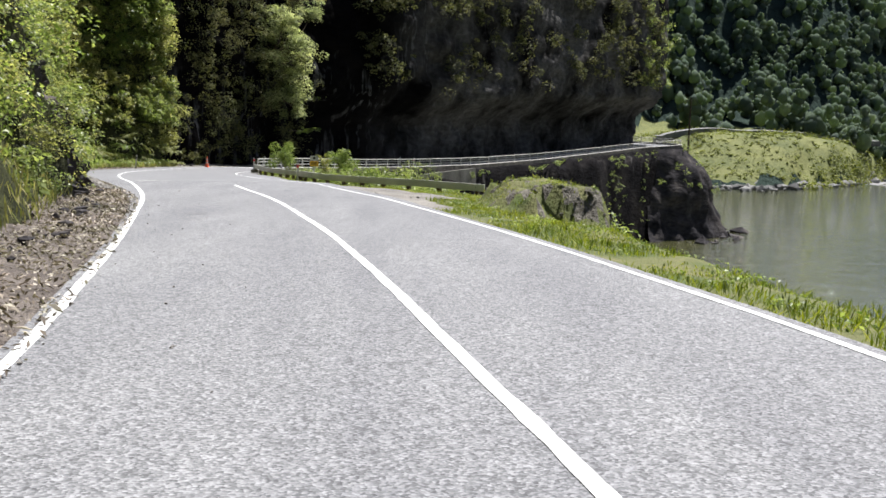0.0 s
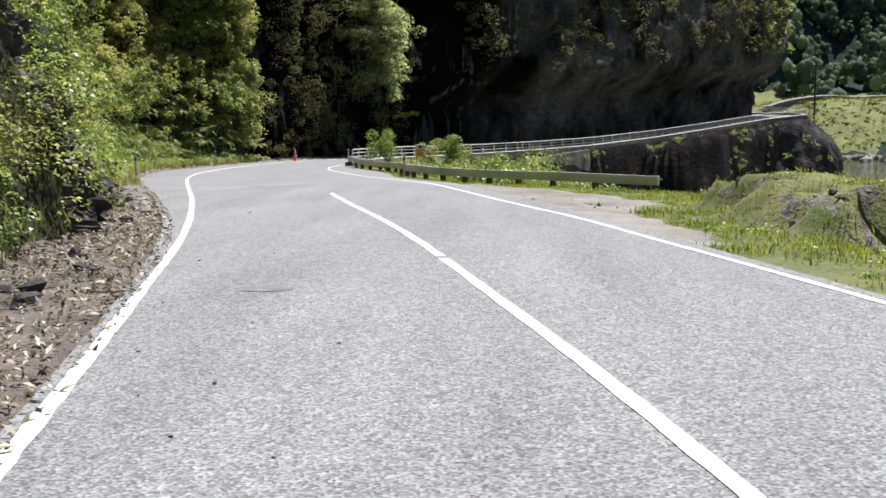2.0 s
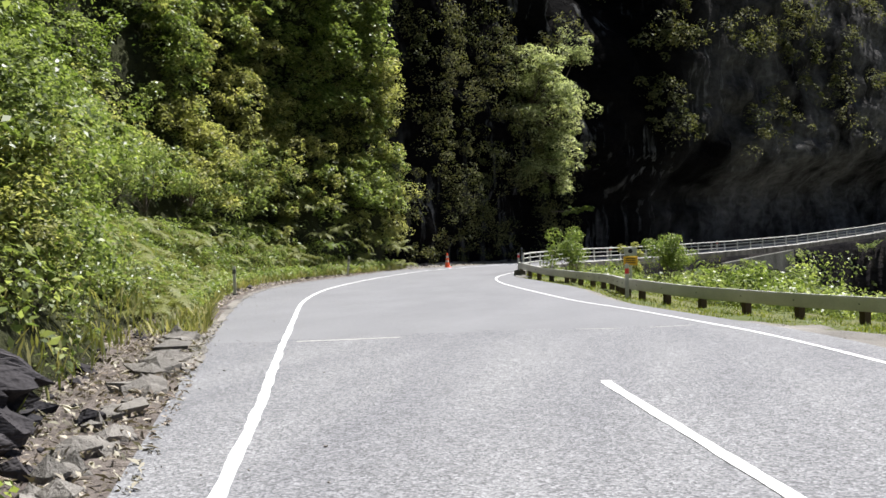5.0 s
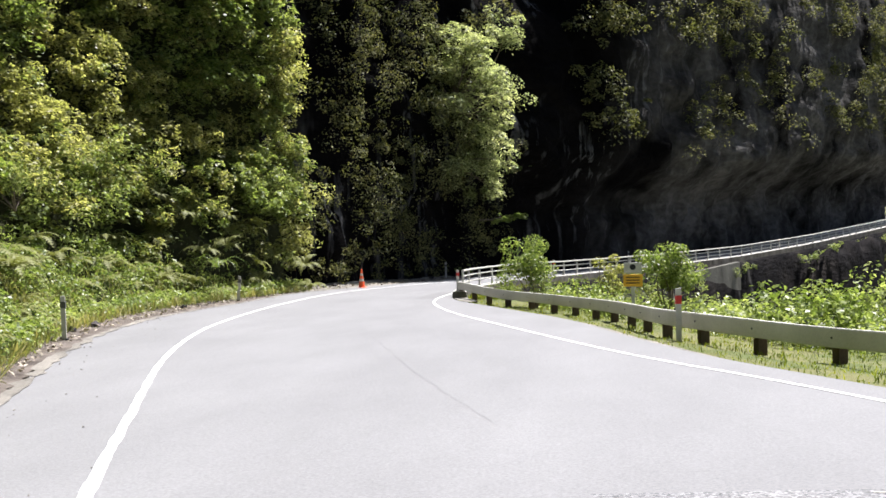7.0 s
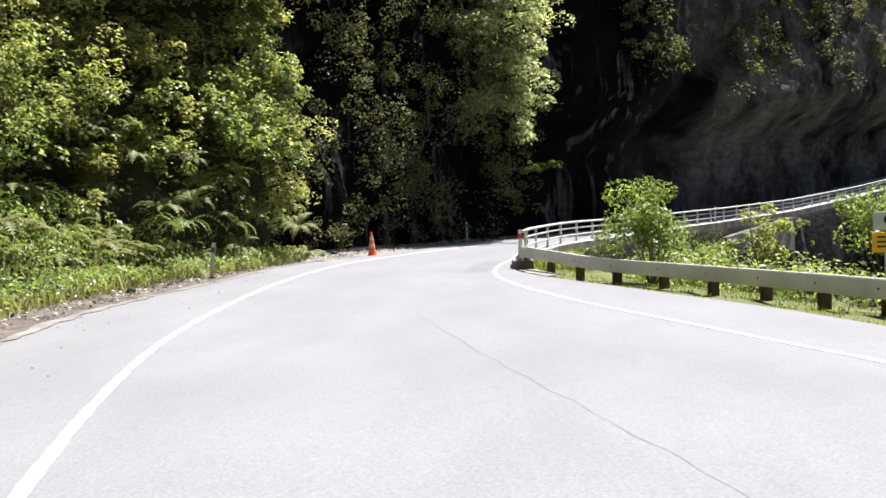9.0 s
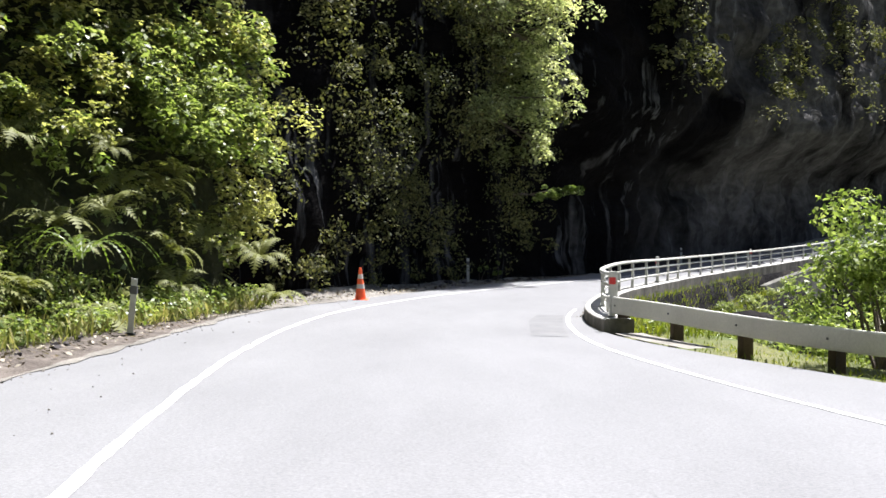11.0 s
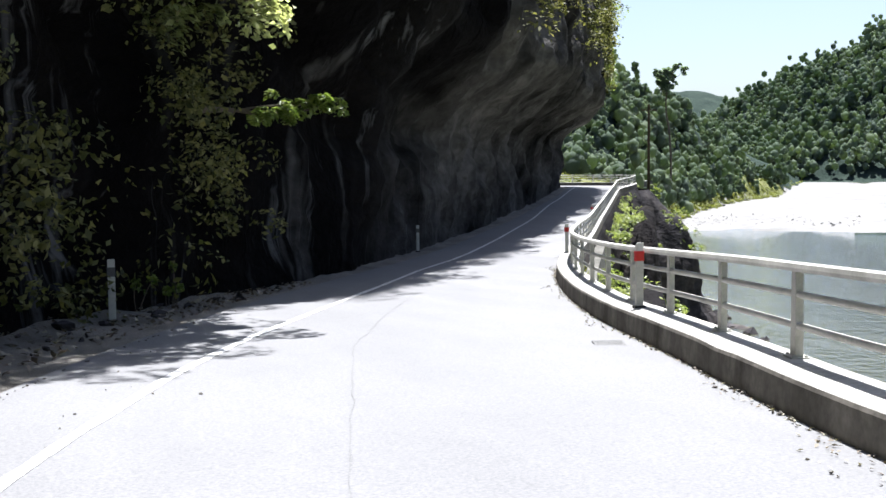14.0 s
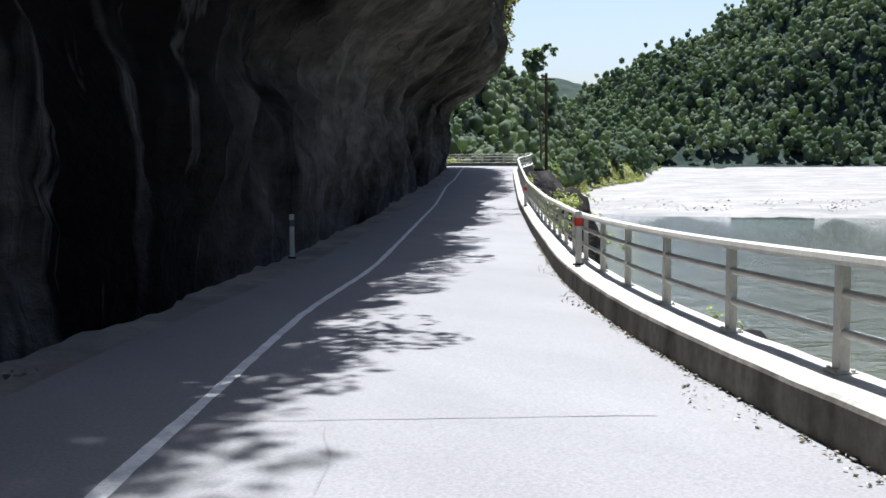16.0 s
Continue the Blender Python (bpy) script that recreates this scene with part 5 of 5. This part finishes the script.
bmesh.ops.translate(bolt, verts=bolt.verts, vec=(0, 0.16, 0.55))
g_post = g_bolt = None
for p, a in along(g_path, 0.4, 1.95):
    if g_post is None:
        ob = part("post", bm, M_TIMBER, guard, "dark timber post")
        g_post = ob.data
        g_bolt = part("bolt", bolt, M_IRON, ob, "steel bolt head").data
    else:
        ob = new("post", g_post)
        ob.parent = guard
        new("bolt", g_bolt).parent = ob
    q = radians(a)
    ob.matrix_basis = pose(p[0] + 0.09 * math.sin(q), p[1] - 0.09 * math.cos(q), p[2], 0, 0, a)


# ---- marker posts ----
def edge_post(x, y, z, colour, label, height=0.95, lean=0.0, turn=0.0):
    root = new("edge_post")
    root.matrix_basis = pose(x, y, z, 0, lean, turn)
    bm = bmesh.new()
    w, d = 0.055, 0.03
    prof = [(-w, -d), (w, -d), (w * 0.7, d), (-w * 0.7, d)]
    lo = [bm.verts.new((a, b, -0.2)) for a, b in prof]
    hi = [bm.verts.new((a, b, height - (0.03 if b > 0 else 0))) for a, b in prof]
    for k in range(4):
        bm.faces.new((lo[k], lo[(k + 1) % 4], hi[(k + 1) % 4], hi[k]))
    bm.faces.new(hi)
    bm.faces.new(lo[::-1])
    bmesh.ops.bevel(bm, geom=bm.edges[:], offset=0.006, segments=1, affect="EDGES")
    part("post", bm, M_WHITE, root)
    band = bmesh.new()
    box(band, -w - 0.003, -d - 0.004, height * 0.72, w + 0.003, d * 0.9, height * 0.87, 0.002)
    part("band", band, colour, root, "red reflective band" if colour == M_RED else "dark reflector band")
    foot = bmesh.new()
    box(foot, -w - 0.02, -d - 0.02, -0.02, w + 0.02, d + 0.02, 0.03, 0.008)
    part("foot", foot, M_BLACK, root)
    return tagged(root, label, "marker post", "road marker posts")


def gz(x, y):
    return float(ZR(y, x))


for x, y, dz, col, h, lean, lab in (
        (-20.5, 62.5, 0.0, M_IRON, 0.95, 0, "white roadside marker post at the bank's foot"),
        (-22.1, 81.15, 0.0, M_IRON, 0.95, 6, "leaning white marker post at the bank's foot"),
        (-16.4, 104.2, 0.0, M_IRON, 0.93, 0, "white marker post before the shaded cliff"),
        (-4.6, 124.6, 0.0, M_IRON, 0.94, 0, "white marker post before the shaded cliff"),
        (-7.7, 60.45, -0.15, M_RED, 1.05, 0, "white marker post with a red band beside the guard rail"),
        (-13.8, 82.85, 0.23, M_RED, 0.85, 0, "white marker post with a red band on the kerb's end"),
        (-10.12, 99.75, 0.315, M_RED, 0.85, 0, "white marker post with a red band on the kerb"),
        (-2.85, 116.35, 0.315, M_RED, 0.85, 0, "white marker post with a red band on the kerb"),
        (8.85, 136.9, 0.315, M_RED, 0.8, 0, "white marker post with a red band on the kerb")):
    edge_post(x, y, gz(x, y) + dz - (0.0 if dz else 0.02), col, lab, h, lean)

# ---- traffic cone ----
cone = new("traffic_cone")
cone.location = (-19.3, 92.45, gz(-19.3, 92.45) - 0.03)
bm = bmesh.new()
box(bm, -0.2, -0.2, 0.0, 0.2, 0.2, 0.05, 0.015)
part("base", bm, M_ORANGE, cone)
cone_body = part("body", lathe([(0.15, 0.05), (0.145, 0.08), (0.035, 0.88), (0.03, 0.9)], 24), M_ORANGE, cone, smooth=False)
for z0, z1 in ((0.34, 0.46), (0.6, 0.72)):
    r = lambda z: 0.145 - (z - 0.08) * 0.1375 + 0.003
    part("band", lathe([(r(z0), z0), (r(z1), z1)], 24), M_WHITE, cone_body, "white reflective band")
tagged(cone, "orange traffic cone with two white bands on the shoulder", "traffic cone")

# ---- yellow sign ----
sign = new("road_sign")
sign.matrix_basis = pose(-7.9, 69.9, gz(-7.9, 69.9) - 0.05, 0, 0, -4) @ Matrix.Scale(0.95, 4)
bm = bmesh.new()
box(bm, -0.05, -0.03, -0.3, 0.05, 0.03, 1.15, 0.006)
part("post", bm, M_WHITE, sign)
bm = bmesh.new()
box(bm, -0.25, -0.05, 1.2, 0.25, -0.032, 1.5, 0.006)
part("plate", bm, M_WHITE, sign, "white plate with dark symbol")
bm = bmesh.new()
box(bm, -0.27, -0.055, 0.82, 0.27, -0.035, 1.16, 0.006)
yellow_plate = part("plate", bm, M_YELLOW, sign, "yellow plate with dark bars")
for z in (0.92, 1.0, 1.08):
    bm = bmesh.new()
    box(bm, -0.19, -0.059, z - 0.016, 0.19, -0.0555, z + 0.016)
    part("bar", bm, M_TIMBER, yellow_plate, "dark bar of lettering")
bm = lathe([(0.085, 0.0), (0.085, 0.004)], 16)
ob = part("symbol", bm, M_BLACK, sign, "dark round symbol")
ob.matrix_basis = pose(0, -0.051, 1.37, 90, 0, 0)
tagged(sign, "small white and yellow sign on a post behind the guard rail", "road sign")

# ---- drains, patches, cracks ----
def grate(x, y, turn):
    root = new("drain_grate")
    root.matrix_basis = pose(x, y, road_z(x, y) + 0.002, 0, 0, turn) @ Matrix.Scale(0.62, 4)
    bm = bmesh.new()
    for a in (-0.29, 0.25):
        box(bm, a, -0.42, -0.02, a + 0.04, 0.42, 0.008)
    for a in (-0.42, 0.38):
        box(bm, -0.29, a, -0.02, 0.29, a + 0.04, 0.008)
    part("frame", bm, M_IRON, root)
    for k in range(6):
        bm = bmesh.new()
        box(bm, -0.26, -0.375 + 0.13 * k, -0.02, 0.26, -0.265 + 0.13 * k, 0.005)
        part("slat", bm, M_IRON, root)
    return tagged(root, "iron drain grate in the road beside the kerb", "drain")


grate(-11.2, 98.55, -20)


def flat_patch(name, pts, mat, label, lift=0.005):
    v = []
    n = len(pts)
    for k in range(n):
        (x0, y0), (x1, y1) = pts[k], pts[(k + 1) % n]
        for j in range(6):
            t = j / 6
            x, y = x0 + (x1 - x0) * t + 0.03 * noise.noise((x0 + j, y0, 1)), y0 + (y1 - y0) * t + 0.03 * noise.noise((x0, y0 + j, 2))
            v.append((x, y, road_z(x, y) + lift))
    return tagged(new(name, mesh_from(name, v, [tuple(range(len(v)))], mat)), label, "road patch", kind="structure")


flat_patch("road_patch", [(-15.35, 81.4), (-14.72, 81.3), (-14.64, 83.5), (-14.5, 85.2), (-14.32, 86.95), (-14.9, 87.0), (-15.2, 85.0)], M_PATCH, "darker seal patch beside the kerb")
flat_patch("road_patch", [(-4.9, 21.75), (-4.6, 21.7), (-4.42, 21.85), (-4.5, 22.0), (-4.75, 22.1), (-4.95, 21.95)], M_WORN, "small dark patch in the chip seal")


def crack(pts, width, label):
    tb = table(*[(y, x) for x, y in pts])
    return strip("road_crack", lambda y: tb(y) + 0.05 * noise.noise((0, y * 1.5, 4)), pts[0][1], pts[-1][1], width, M_TAR, label, 0.004, 0.25, 1.2, "road crack")


crack([(-10.5, 49.7), (-10.8, 50.7), (-12.0, 55.0), (-12.9, 58.7), (-14.1, 63.4), (-15.4, 69)], 0.004, "thin crack along the seal's joint")
crack([(-17.7, 85.5), (-16.9, 89.3), (-15.6, 94), (-14.0, 99.6), (-12.4, 103.5), (-10.6, 107.4), (-10.1, 108.6)], 0.013, "thin crack along the seal's joint")
for (x0, y0, x1, y1, w) in ((-10.7, 108.95, -8.1, 107.75, 0.02), (-12.23, 44.5, -10.69, 45.09, 0.09), (-8.03, 46.4, -7.33, 46.35, 0.05), (-6.83, 46.55, -6.15, 46.9, 0.05)):
    v = []
    d = Vector((x1 - x0, y1 - y0)).normalized()
    for k in range(13):
        t = k / 12
        x, y = x0 + (x1 - x0) * t, y0 + (y1 - y0) * t + 0.03 * noise.noise((k * 0.7, y0, 0))
        ww = w * (0.6 + 0.7 * abs(noise.noise((k * 0.9, x0, 3))))
        for s in (-0.5, 0.5):
            v.append((x - d.y * ww * s, y + d.x * ww * s, road_z(x, y) + 0.005))
    white = y0 < 60
    tagged(new("road_scuff" if white else "road_crack", mesh_from("scuff", v, [(2 * k, 2 * k + 2, 2 * k + 3, 2 * k + 1) for k in range(12)], M_CAP if white else M_TAR)),
           "pale scuffed paint across the road" if white else "crack across the seal", "road mark", kind="structure")

# stick on the edge line
bm = bmesh.new()
limb(bm, (-0.17, 0, 0.015), (0.17, 0.03, 0.015), 0.013, 0.008, 0.1)
ob = part("stick", bm, M_BARK)
ob.location = (-6.15, 21.66, road_z(-6.15, 21.66) + 0.01)
tagged(ob, "broken dead stick lying on the edge line", "stick")

# ---- utility pole ----
pole = new("utility_pole")
pole.location = (40.4, 184.6, -7.2)
part("shaft", lathe([(0.16, -1.5), (0.15, 0.0), (0.11, 9.5)], 12), M_TIMBER, pole)
bm = bmesh.new()
box(bm, -0.9, -0.05, 8.9, 0.9, 0.05, 9.02, 0.01)
part("crossarm", bm, M_TIMBER, pole)
tagged(pole, "dark timber utility pole beside the far bend", "utility pole")

# ---- pale edging where the seal meets the bank ----
strip("edging", lambda y: X_EDGE(y) + 0.02 + 0.05 * noise.noise((0, y * 0.9, 8)), 40, 92, 0.2, M_GRAVEL, "pale grit along the seal's edge", 0.012, 0.4, 1.3, "grit")
# low weeds before the shaded rock
for x, y in ((-15.9, 105.6), (-15.3, 106.6)):
    shrub((x, y, gz(x, y) - 0.02), 0.35, 0.75, M_BRIGHT, 40, 0.09, "small upright weed at the foot of the cliff", "weed", 6, 3)

# concrete apron before the kerb's end
strip("apron", lambda y: X_KERB(y) + 0.3, 79.2, 82.1, 0.5, M_CONC, "pale concrete apron beside the road", 0.015, 0.4, 0.1, "apron")

# litter blown against the kerb
n = 1500
y = 86 + 40 * rng.random(n)
u = rng.random(n) ** 2.2
x = X_KERB(y) - 0.02 - 0.5 * u * np.clip(np.array([noise.noise((0, a * 0.45, 2)) for a in y]) * 1.8 + 0.25, 0.12, 1)
litter = np.stack([x, y, np.array([road_z(a, c) for a, c in zip(x, y)]) + 0.012], 1)
stuff("fallen_leaves", [leaves(litter, np.full(n, 0.012), 1, 0.04, up=1.8, outward=0.1)], M_DRY, "dry leaves and grit blown against the kerb", "leaf litter")
pick = litter[rng.integers(0, n, 160)]
stone_mesh("rubble", pick, 0.008 + 0.016 * rng.random(160), M_GRAVEL, "small stones along the kerb's foot")
# specks and small stones scattered on the seal near the bank
y = 6 + 100 * rng.random(700)
u = rng.random(700) ** 7
x = X_EDGE(y) + 0.1 + 1.8 * u
grit = np.stack([x, y, np.array([road_z(a, c) for a, c in zip(x, y)]) + 0.006], 1)
stone_mesh("rubble", grit, 0.006 + 0.014 * rng.random(700) ** 2, M_GRAVEL, "scattered grit on the seal below the bank")
